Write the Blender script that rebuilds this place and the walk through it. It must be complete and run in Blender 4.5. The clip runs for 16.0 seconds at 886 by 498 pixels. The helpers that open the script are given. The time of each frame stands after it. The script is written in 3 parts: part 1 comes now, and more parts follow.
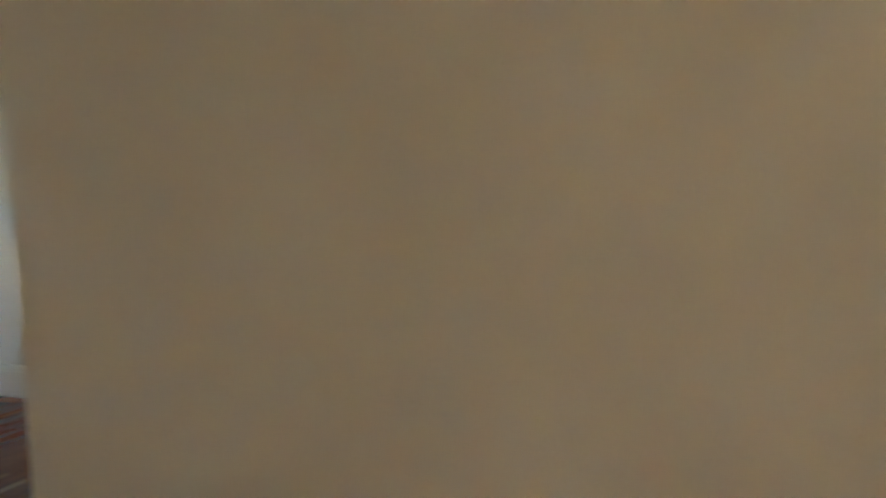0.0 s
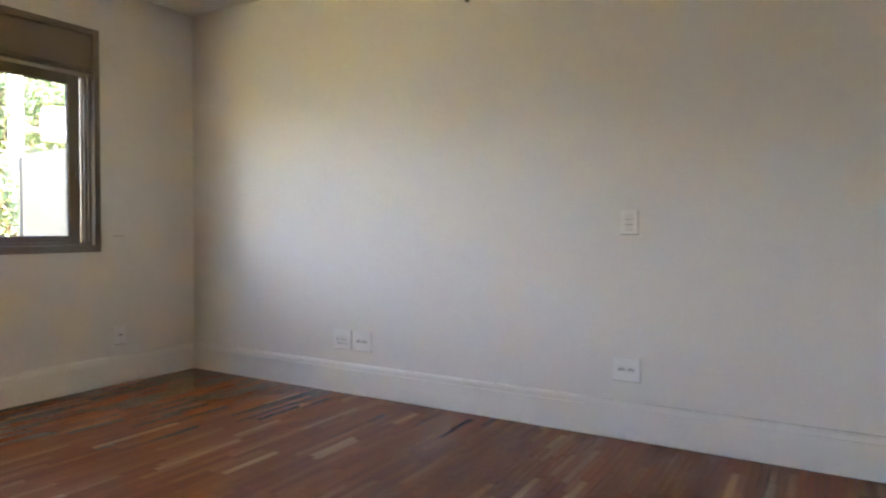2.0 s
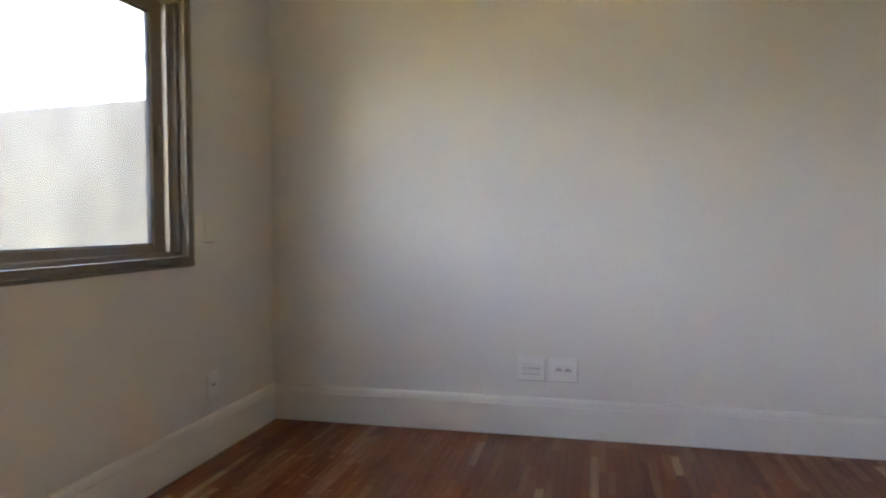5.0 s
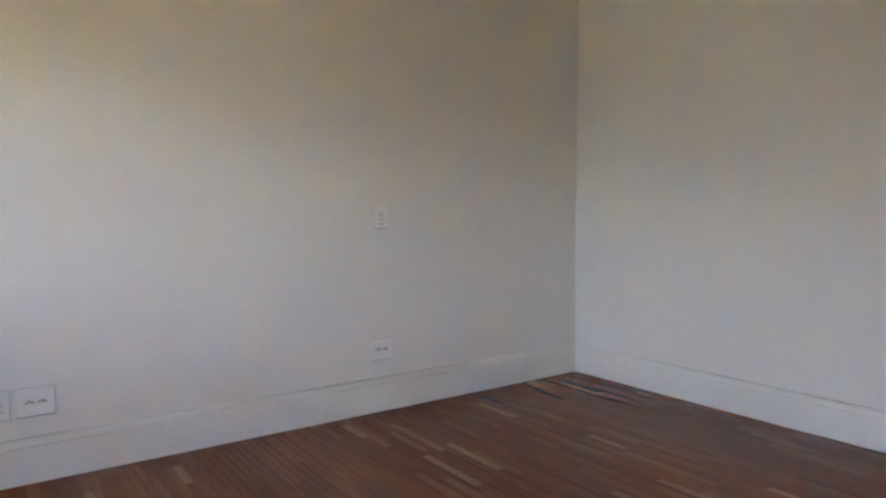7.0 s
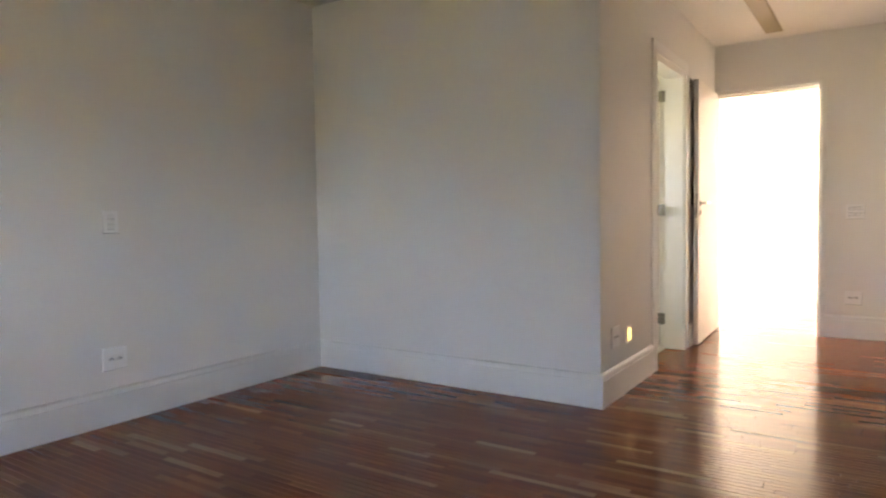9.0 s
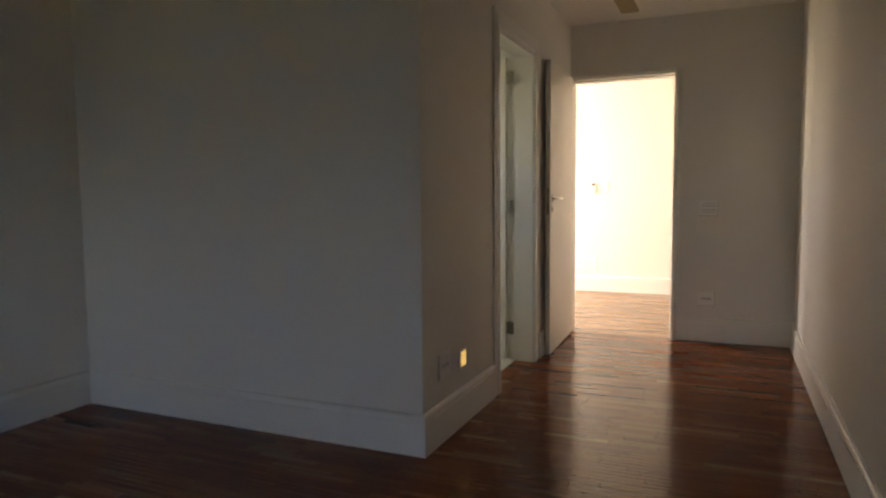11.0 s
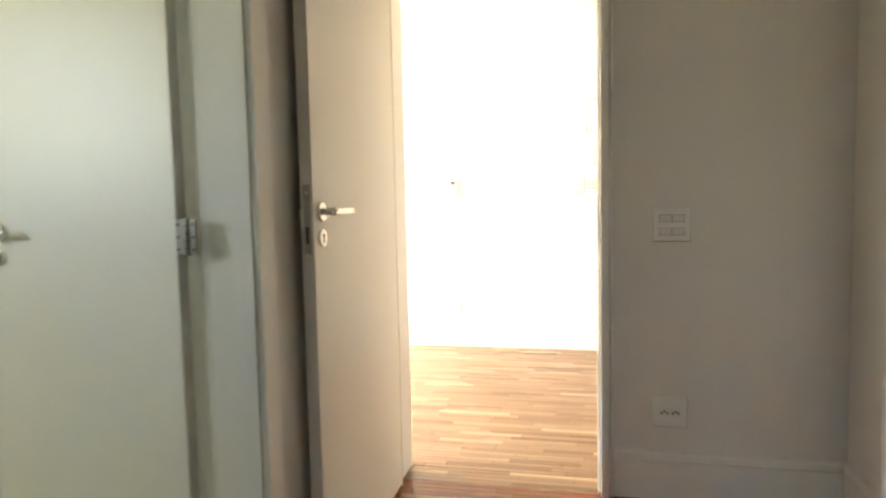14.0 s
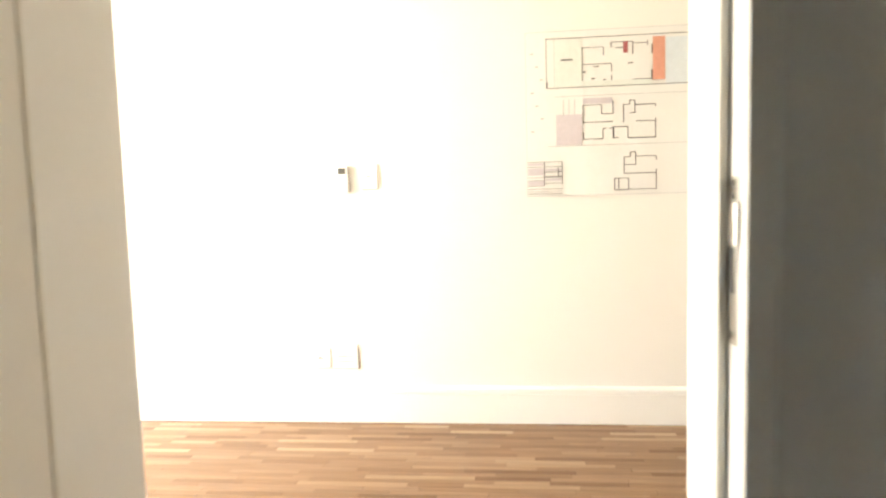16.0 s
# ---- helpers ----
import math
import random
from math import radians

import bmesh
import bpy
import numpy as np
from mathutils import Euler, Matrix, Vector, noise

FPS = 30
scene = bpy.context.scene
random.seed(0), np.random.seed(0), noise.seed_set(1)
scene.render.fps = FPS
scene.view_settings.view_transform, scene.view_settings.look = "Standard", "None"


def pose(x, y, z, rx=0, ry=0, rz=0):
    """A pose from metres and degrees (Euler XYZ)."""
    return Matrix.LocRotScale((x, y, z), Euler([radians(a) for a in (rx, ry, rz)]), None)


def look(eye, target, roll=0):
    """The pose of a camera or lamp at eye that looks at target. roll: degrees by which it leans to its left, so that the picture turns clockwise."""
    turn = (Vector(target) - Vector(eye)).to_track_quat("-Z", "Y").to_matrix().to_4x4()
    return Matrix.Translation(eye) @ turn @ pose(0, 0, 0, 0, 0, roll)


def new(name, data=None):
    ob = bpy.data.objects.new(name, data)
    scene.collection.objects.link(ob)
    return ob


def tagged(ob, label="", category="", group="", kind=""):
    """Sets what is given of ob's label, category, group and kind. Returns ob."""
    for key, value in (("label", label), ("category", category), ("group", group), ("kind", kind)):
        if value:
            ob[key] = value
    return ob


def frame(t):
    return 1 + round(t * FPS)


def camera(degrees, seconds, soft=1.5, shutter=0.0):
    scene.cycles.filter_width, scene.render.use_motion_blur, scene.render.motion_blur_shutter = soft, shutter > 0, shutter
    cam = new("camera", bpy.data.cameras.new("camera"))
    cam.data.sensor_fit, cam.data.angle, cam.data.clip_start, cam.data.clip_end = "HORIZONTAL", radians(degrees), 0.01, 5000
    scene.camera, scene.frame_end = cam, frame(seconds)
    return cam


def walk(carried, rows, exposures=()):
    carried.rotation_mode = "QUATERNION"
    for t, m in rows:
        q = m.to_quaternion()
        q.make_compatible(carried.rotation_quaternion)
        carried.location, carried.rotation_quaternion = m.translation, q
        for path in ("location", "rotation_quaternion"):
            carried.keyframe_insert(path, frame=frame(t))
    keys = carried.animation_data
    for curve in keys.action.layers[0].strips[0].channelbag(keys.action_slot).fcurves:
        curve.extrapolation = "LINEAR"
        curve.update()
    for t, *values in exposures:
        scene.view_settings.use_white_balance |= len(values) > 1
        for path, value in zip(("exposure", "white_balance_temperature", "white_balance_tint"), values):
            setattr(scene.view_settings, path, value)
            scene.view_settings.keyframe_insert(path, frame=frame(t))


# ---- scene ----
cam = camera(68.0, 16.0, soft=2.2, shutter=0.4)
PATH = [
    (0, (5.33, -2.60, 1.0), (4.622, -0.734, 0.878), -1.8),
    (0.3, (5.215, -2.705, 0.985), (4.332, -0.912, 0.95), -0.1),
    (0.5, (5.071, -2.796, 0.973), (4.152, -1.02, 0.947), 0.7),
    (1, (4.625, -2.945, 0.99), (3.665, -1.193, 0.94), 0.4),
    (1.5, (4.358, -3.028, 0.946), (3.35, -1.301, 0.914), 0.3),
    (2, (3.897, -3.131, 1.005), (2.885, -1.408, 0.942), 0.3),
    (2.5, (3.465, -3.199, 1.007), (2.429, -1.49, 0.941), 0.3),
    (3, (3.026, -3.229, 1.038), (1.971, -1.532, 0.95), 0.1),
    (3.2, (2.877, -3.167, 1.03), (1.798, -1.485, 0.946), 0.0),
    (5.3, (1.552, -3.141, 1.024), (1.317, -1.157, 0.938), -0.5),
    (5.5, (1.497, -3.122, 1.031), (1.434, -1.126, 0.938), -0.6),
    (6, (1.228, -2.925, 1.118), (1.772, -1.01, 0.955), 1.0),
    (6.5, (1.259, -2.928, 1.103), (2.18, -1.159, 0.957), 0.6),
    (7, (1.335, -3.028, 1.074), (2.492, -1.401, 0.957), -0.2),
    (7.5, (1.321, -3.125, 1.031), (2.649, -1.632, 0.94), -0.7),
    (8, (1.269, -3.151, 1.034), (2.738, -1.796, 0.943), -0.8),
    (8.5, (1.258, -3.237, 1.017), (2.824, -1.996, 0.934), -0.9),
    (9, (1.229, -3.273, 1.042), (2.892, -2.166, 0.942), -0.9),
    (9.2, (1.26, -3.326, 1.037), (2.944, -2.252, 0.94), -1.0),
    (11.3, (2.32, -3.178, 1.132), (4.175, -2.445, 0.985), -0.9),
    (11.5, (2.521, -3.122, 1.112), (4.392, -2.424, 0.976), -1.3),
    (12, (2.981, -3.056, 1.1), (4.862, -2.389, 0.963), -1.3),
    (12.5, (3.462, -2.974, 1.12), (5.364, -2.372, 0.976), -1.4),
    (13, (3.935, -2.891, 1.145), (5.852, -2.344, 0.99), -1.6),
    (13.5, (4.438, -2.838, 1.139), (6.37, -2.343, 0.985), -1.6),
    (14, (4.929, -2.825, 1.138), (6.874, -2.381, 0.988), -1.2),
    (14.5, (5.367, -2.771, 1.143), (7.319, -2.367, 0.981), -1.5),
    (15, (5.832, -2.758, 1.146), (7.794, -2.411, 0.975), -2.0),
    (15.5, (6.281, -2.707, 1.131), (8.251, -2.403, 0.963), -1.8),
    (16, (6.692, -2.615, 1.140), (8.665, -2.404, 0.972), -1.6),
]
EXPOSURES = [(0.0, 5.1, 10400, 16), (0.5, 5.38, 9050, 22), (1.0, 5.73, 9050, 26), (1.5, 6.03, 9050, 26), (3.2, 5.73, 9050, 26), (5.5, 5.6, 9050, 27), (6.5, 5.93, 9050, 27), (7.0, 5.78, 9050, 28), (7.5, 5.53, 9050, 28), (8.5, 5.57, 8800, 27), (9.2, 5.62, 8900, 27), (11.3, 3.63, 9200, 23), (13.0, 3.98, 8900, 18), (14.5, 4.57, 8100, 13), (15.2, 4.42, 7800, 12), (16.0, 3.85, 7550, 13)]
walk(cam, [(t, look(eye, target, roll)) for t, eye, target, roll in PATH], EXPOSURES)

# ---- world, sun and lights ----
SUN_DIR = Vector((0.25, 0.45, 0.86)).normalized()      # from the place towards the sun
world = bpy.data.worlds.new("sky")
scene.world = world
world.use_nodes = True
sky = world.node_tree.nodes.new("ShaderNodeTexSky")
sky.sky_type = "NISHITA"
sky.sun_disc = False
sky.altitude, sky.dust_density, sky.ozone_density = 800, 0.3, 3.0
sky.sun_elevation = math.asin(SUN_DIR.z)
sky.sun_rotation = math.atan2(SUN_DIR.x, SUN_DIR.y)
backg = world.node_tree.nodes["Background"]
world.node_tree.links.new(sky.outputs["Color"], backg.inputs["Color"])
backg.inputs["Strength"].default_value = 0.15
sun = new("sun", bpy.data.lights.new("sun", "SUN"))
sun.data.energy, sun.data.angle, sun.data.color = 3.5, radians(0.53), (1.0, 0.95, 0.87)
sun.matrix_world = look((0, 0, 30), Vector((0, 0, 30)) - SUN_DIR)


def window_light(name, at, towards, width, height, watts, colour):
    """Daylight standing in a window's opening."""
    lamp = new(name, bpy.data.lights.new(name, "AREA"))
    lamp.data.shape, lamp.data.size, lamp.data.size_y = "RECTANGLE", width, height
    lamp.data.energy, lamp.data.color = watts, colour
    lamp.matrix_world = look(at, Vector(at) + Vector(towards))
    return lamp


window_light("hall_daylight", (8.7, 1.17, 1.3), (0, -1, 0), 1.5, 2.0, 15.0, (1.0, 0.99, 0.97))
window_light("bath_daylight", (5.3, -0.03, 1.65), (0, -1, -0.15), 0.6, 0.7, 0.28, (0.76, 1.0, 0.97))

# ---- materials ----


def material(name, base, rough=0.5, metal=0.0, vary=0.06, scale=3.0, fine=60.0, bump=0.02, spec=0.5, islands=0.0, stretch=(1, 1, 1)):
    """A painted or plain surface with a broad and a fine variation of tone and a slight relief."""
    m = bpy.data.materials.new(name)
    m.use_nodes = True
    n, l = m.node_tree.nodes, m.node_tree.links
    p = n["Principled BSDF"]
    p.inputs["Roughness"].default_value, p.inputs["Metallic"].default_value = rough, metal
    p.inputs["Specular IOR Level"].default_value = spec
    co = n.new("ShaderNodeTexCoord")
    mp = n.new("ShaderNodeMapping")
    mp.inputs["Scale"].default_value = stretch
    l.new(co.outputs["Object"], mp.inputs["Vector"])
    broad, grain = n.new("ShaderNodeTexNoise"), n.new("ShaderNodeTexNoise")
    for tex, s, d in ((broad, scale, 4), (grain, fine, 3)):
        tex.inputs["Scale"].default_value, tex.inputs["Detail"].default_value = s, d
        l.new(mp.outputs["Vector"], tex.inputs["Vector"])
    add = n.new("ShaderNodeMath")
    add.operation = "ADD"
    l.new(broad.outputs["Fac"], add.inputs[0])
    l.new(grain.outputs["Fac"], add.inputs[1])
    last = add
    if islands:
        geo = n.new("ShaderNodeNewGeometry")
        info = n.new("ShaderNodeObjectInfo")
        both = n.new("ShaderNodeMath")
        both.operation = "ADD"
        l.new(geo.outputs["Random Per Island"], both.inputs[0])
        l.new(info.outputs["Random"], both.inputs[1])
        fr = n.new("ShaderNodeMath")
        fr.operation = "FRACT"
        l.new(both.outputs[0], fr.inputs[0])
        mul = n.new("ShaderNodeMath")
        mul.operation = "MULTIPLY_ADD"
        mul.inputs[1].default_value = islands
        l.new(fr.outputs[0], mul.inputs[0])
        l.new(add.outputs[0], mul.inputs[2])
        last = mul
    ramp = n.new("ShaderNodeMapRange")
    ramp.inputs["From Min"].default_value, ramp.inputs["From Max"].default_value = 0.6, 1.4 + islands
    ramp.inputs["To Min"].default_value, ramp.inputs["To Max"].default_value = 1 - vary, 1 + vary
    l.new(last.outputs[0], ramp.inputs["Value"])
    mix = n.new("ShaderNodeVectorMath")
    mix.operation = "SCALE"
    mix.inputs[0].default_value = base
    l.new(ramp.outputs[0], mix.inputs["Scale"])
    l.new(mix.outputs[0], p.inputs["Base Color"])
    if bump:
        b = n.new("ShaderNodeBump")
        b.inputs["Strength"].default_value, b.inputs["Distance"].default_value = bump, 0.01
        l.new(grain.outputs["Fac"], b.inputs["Height"])
        l.new(b.outputs["Normal"], p.inputs["Normal"])
    return m


def wood_material(name, stops):
    """Oiled tropical hardwood strips: each strip its own red-brown, a streaky grain along it, satin varnish."""
    m = bpy.data.materials.new(name)
    m.use_nodes = True
    n, l = m.node_tree.nodes, m.node_tree.links
    p = n["Principled BSDF"]
    geo, info = n.new("ShaderNodeNewGeometry"), n.new("ShaderNodeObjectInfo")
    both, fr = n.new("ShaderNodeMath"), n.new("ShaderNodeMath")
    both.operation, fr.operation = "ADD", "FRACT"
    l.new(geo.outputs["Random Per Island"], both.inputs[0])
    l.new(info.outputs["Random"], both.inputs[1])
    l.new(both.outputs[0], fr.inputs[0])
    ramp = n.new("ShaderNodeValToRGB")
    while len(ramp.color_ramp.elements) < len(stops):
        ramp.color_ramp.elements.new(0.5)
    for e, (at, col) in zip(ramp.color_ramp.elements, stops):
        e.position, e.color = at, (*col, 1)
    l.new(fr.outputs[0], ramp.inputs["Fac"])
    mp = n.new("ShaderNodeMapping")
    mp.inputs["Scale"].default_value = (90, 4, 90)
    l.new(geo.outputs["Position"], mp.inputs["Vector"])
    shift = n.new("ShaderNodeVectorMath")
    shift.operation = "ADD"
    off = n.new("ShaderNodeMath")
    off.operation = "MULTIPLY"
    off.inputs[1].default_value = 37.0
    l.new(fr.outputs[0], off.inputs[0])
    l.new(mp.outputs[0], shift.inputs[0])
    l.new(off.outputs[0], shift.inputs[1])
    grain = n.new("ShaderNodeTexNoise")
    grain.inputs["Scale"].default_value, grain.inputs["Detail"].default_value = 1.0, 5
    l.new(shift.outputs[0], grain.inputs["Vector"])
    rng = n.new("ShaderNodeMapRange")
    rng.inputs["From Min"].default_value, rng.inputs["From Max"].default_value = 0.3, 0.7
    rng.inputs["To Min"].default_value, rng.inputs["To Max"].default_value = 0.84, 1.16
    l.new(grain.outputs["Fac"], rng.inputs["Value"])
    mul = n.new("ShaderNodeVectorMath")
    mul.operation = "SCALE"
    l.new(ramp.outputs["Color"], mul.inputs[0])
    l.new(rng.outputs[0], mul.inputs["Scale"])
    l.new(mul.outputs[0], p.inputs["Base Color"])
    haze = n.new("ShaderNodeTexNoise")
    haze.inputs["Scale"].default_value, haze.inputs["Detail"].default_value = 2.2, 3
    l.new(geo.outputs["Position"], haze.inputs["Vector"])
    rr = n.new("ShaderNodeMapRange")
    rr.inputs["To Min"].default_value, rr.inputs["To Max"].default_value = 0.13, 0.23
    l.new(haze.outputs["Fac"], rr.inputs["Value"])
    l.new(rr.outputs[0], p.inputs["Roughness"])
    p.inputs["Specular IOR Level"].default_value = 0.19
    b = n.new("ShaderNodeBump")
    b.inputs["Strength"].default_value, b.inputs["Distance"].default_value = 0.015, 0.004
    l.new(grain.outputs["Fac"], b.inputs["Height"])
    l.new(b.outputs["Normal"], p.inputs["Normal"])
    return m


def glow_material(name, colour, strength):
    m = bpy.data.materials.new(name)
    m.use_nodes = True
    p = m.node_tree.nodes["Principled BSDF"]
    p.inputs["Base Color"].default_value = (*colour, 1)
    p.inputs["Emission Color"].default_value, p.inputs["Emission Strength"].default_value = (*colour, 1), strength
    return m


def glass_material(name):
    m = bpy.data.materials.new(name)
    m.use_nodes = True
    p = m.node_tree.nodes["Principled BSDF"]
    p.inputs["Base Color"].default_value = (0.97, 1.0, 0.98, 1)
    p.inputs["Transmission Weight"].default_value, p.inputs["Roughness"].default_value, p.inputs["IOR"].default_value = 1.0, 0.0, 1.45
    return m


def leaf_material(name, base):
    m = material(name, base, rough=0.5, vary=0.5, scale=0.7, fine=9, bump=0, islands=1.0)
    p = m.node_tree.nodes["Principled BSDF"]
    p.inputs["Transmission Weight"].default_value = 0.0
    p.inputs["Subsurface Weight"].default_value = 0.0
    return m


PAINT = material("wall_paint", (0.77, 0.75, 0.705), rough=0.62, vary=0.012, scale=1.3, fine=140, bump=0.035, spec=0.35)
CEIL = material("ceiling_paint", (0.82, 0.81, 0.77), rough=0.75, vary=0.012, scale=1.1, fine=120, bump=0.03, spec=0.3)
TRIM = material("trim_enamel", (0.80, 0.79, 0.75), rough=0.38, vary=0.012, scale=4, fine=90, bump=0.015)
DOOR = material("door_enamel", (0.80, 0.77, 0.70), rough=0.42, vary=0.015, scale=2.5, fine=90, bump=0.02)
JAMB = material("door_jamb_enamel", (0.80, 0.79, 0.75), rough=0.40, vary=0.015, scale=3, fine=80, bump=0.015)
WOOD = wood_material("parquet_wood", ((0.0, (0.140, 0.039, 0.014)), (0.25, (0.175, 0.051, 0.018)), (0.75, (0.210, 0.064, 0.023)),
                                      (0.94, (0.248, 0.093, 0.038)), (1.0, (0.34, 0.172, 0.080))))
# Paler, yellower strip colours than WOOD, used from the bedroom doorway on.
WOOD_PALE = wood_material("pale_parquet_wood", ((0.0, (0.140, 0.073, 0.034)), (0.2, (0.210, 0.120, 0.062)), (0.75, (0.250, 0.150, 0.085)),
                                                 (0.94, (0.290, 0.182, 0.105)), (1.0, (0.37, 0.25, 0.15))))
BED = material("parquet_glue", (0.030, 0.012, 0.008), rough=0.8, vary=0.2, scale=20, fine=200)
TILE = material("white_stone", (0.80, 0.80, 0.77), rough=0.25, vary=0.03, scale=2, fine=30, bump=0.0)
PLASTIC = material("white_plastic", (0.82, 0.815, 0.79), rough=0.35, vary=0.01, scale=30, fine=200, bump=0.0)
MODULE = material("module_plastic", (0.76, 0.755, 0.73), rough=0.4, vary=0.01, scale=30, fine=200, bump=0.0)
DARK = material("dark_slot_and_shadow", (0.035, 0.035, 0.035), rough=0.7, vary=0.1)
BRONZE = material("bronze_aluminium", (0.205, 0.168, 0.126), rough=0.5, metal=0.15, vary=0.05, scale=4, fine=120, bump=0.01)
SEAL = material("black_rubber", (0.02, 0.02, 0.02), rough=0.8, vary=0.1)
SEAL_BEIGE = material("beige_rubber", (0.68, 0.64, 0.55), rough=0.7, vary=0.05)
CHROME = material("brushed_chrome", (0.74, 0.73, 0.71), rough=0.20, metal=1.0, vary=0.04, scale=10, fine=160, bump=0.01)
STEEL = material("dull_steel", (0.22, 0.205, 0.18), rough=0.38, metal=1.0, vary=0.08, scale=12, fine=160, bump=0.02)
LOCK = material("lock_steel", (0.42, 0.40, 0.35), rough=0.36, metal=1.0, vary=0.06, scale=12, fine=160, bump=0.02)
GLASS = glass_material("window_glass")
SCREEN = material("grey_display", (0.075, 0.08, 0.08), rough=0.25, vary=0.03)
PAPER = material("drawing_paper", (0.73, 0.725, 0.70), rough=0.85, vary=0.02, scale=3, fine=40, bump=0.02)
INK = material("black_ink", (0.07, 0.07, 0.08), rough=0.8, vary=0.1)
INK_LINE = material("drawn_line", (0.10, 0.095, 0.09), rough=0.8, vary=0.1)
INK_FAINT = material("grey_ink", (0.42, 0.42, 0.42), rough=0.8, vary=0.1)
INK_RED = material("red_wash", (0.62, 0.30, 0.22), rough=0.8, vary=0.1)
INK_MAROON = material("maroon_wash", (0.36, 0.10, 0.10), rough=0.8, vary=0.1)
INK_GREY = material("mauve_wash", (0.56, 0.52, 0.55), rough=0.8, vary=0.06)
INK_GREEN = material("pale_green_wash", (0.66, 0.70, 0.66), rough=0.8, vary=0.06)
INK_BLUE = material("pale_blue_wash", (0.62, 0.68, 0.72), rough=0.8, vary=0.06)
DIFFUSER = material("unlit_diffuser", (0.34, 0.29, 0.17), rough=0.5, vary=0.03)
LED = glow_material("led_glow", (1.0, 0.78, 0.30), 0.045)
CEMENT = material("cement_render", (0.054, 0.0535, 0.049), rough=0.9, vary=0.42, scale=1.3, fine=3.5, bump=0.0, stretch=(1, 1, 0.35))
POLE = material("pole_concrete", (0.62, 0.60, 0.56), rough=0.9, vary=0.08, scale=3, fine=40, bump=0.1)
GROUND = material("dry_ground", (0.255, 0.234, 0.088), rough=0.95, vary=0.3, scale=0.35, fine=6, bump=0.2)
FACADE = material("facade_paint", (0.66, 0.63, 0.56), rough=0.85, vary=0.05, scale=0.8, fine=30, bump=0.08)
ROOF_TILE = material("clay_tile", (0.36, 0.15, 0.08), rough=0.85, vary=0.25, scale=3, fine=20, bump=0.1, islands=0.8)
BARK = material("bark", (0.11, 0.085, 0.06), rough=0.95, vary=0.3, scale=5, fine=40, bump=0.4)
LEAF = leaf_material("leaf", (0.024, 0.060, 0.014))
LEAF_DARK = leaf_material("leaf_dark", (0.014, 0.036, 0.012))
# Sunlight put into the leaf colour, for the added belt of trees.
LEAF_SUN = leaf_material("leaf_sun_tinted", (0.105, 0.110, 0.026))
CABLE = material("cable_black", (0.03, 0.03, 0.03), rough=0.6, vary=0.05)
GREY_METAL = material("grey_metal", (0.26, 0.25, 0.25), rough=0.5, metal=0.3, vary=0.1)
PINK_METAL = material("faded_red_paint", (0.50, 0.20, 0.19), rough=0.6, vary=0.1)

# ---- mesh helpers ----


def link(name, bm, mat, parent=None, label=""):
    me = bpy.data.meshes.new(name)
    bm.normal_update()
    bm.to_mesh(me)
    bm.free()
    me.materials.append(mat)
    ob = new(name, me)
    if parent is not None:
        ob.parent = parent
    if label:
        ob["label"] = label
    return ob


def part(name, bm, mat, parent, label=""):
    return link(name, bm, mat, parent, label)


def thing(name, at, label, category, group="", turn=0.0):
    ob = new(name)
    ob.matrix_basis = pose(*at, 0, 0, turn)
    ob.empty_display_size = 0.1
    return tagged(ob, label, category, group)


def box(x0, y0, z0, x1, y1, z1, bevel=0.0, segments=2, bm=None):
    """A box with rounded edges, added to bm or in a bmesh of its own."""
    own = bmesh.new()
    bmesh.ops.create_cube(own, size=1.0, matrix=Matrix.Translation(((x0 + x1) / 2, (y0 + y1) / 2, (z0 + z1) / 2))
                          @ Matrix.Diagonal((abs(x1 - x0), abs(y1 - y0), abs(z1 - z0), 1)))
    if bevel:
        bmesh.ops.bevel(own, geom=own.edges[:], offset=bevel, segments=segments, affect="EDGES", profile=0.5)
    if bm is None:
        return own
    return merge(bm, own)


def merge(bm, own):
    me = bpy.data.meshes.new("tmp")
    own.to_mesh(me)
    own.free()
    bm.from_mesh(me)
    bpy.data.meshes.remove(me)
    return bm


def rod(a, b, r0, r1=None, sides=16, bevel=0.0, bm=None):
    """A round bar from a to b."""
    a, b = Vector(a), Vector(b)
    own = bmesh.new()
    bmesh.ops.create_cone(own, cap_ends=True, segments=sides, radius1=r0, radius2=r0 if r1 is None else r1, depth=(b - a).length)
    if bevel:
        rim = [e for e in own.edges if abs(e.verts[0].co.z - e.verts[1].co.z) < 1e-6]
        bmesh.ops.bevel(own, geom=rim, offset=bevel, segments=2, affect="EDGES", profile=0.5)
    q = (b - a).to_track_quat("Z", "Y").to_matrix().to_4x4()
    bmesh.ops.transform(own, matrix=Matrix.Translation((a + b) / 2) @ q, verts=own.verts[:])
    for f in own.faces:
        f.smooth = len(f.verts) == 4
    if bm is None:
        return own
    return merge(bm, own)


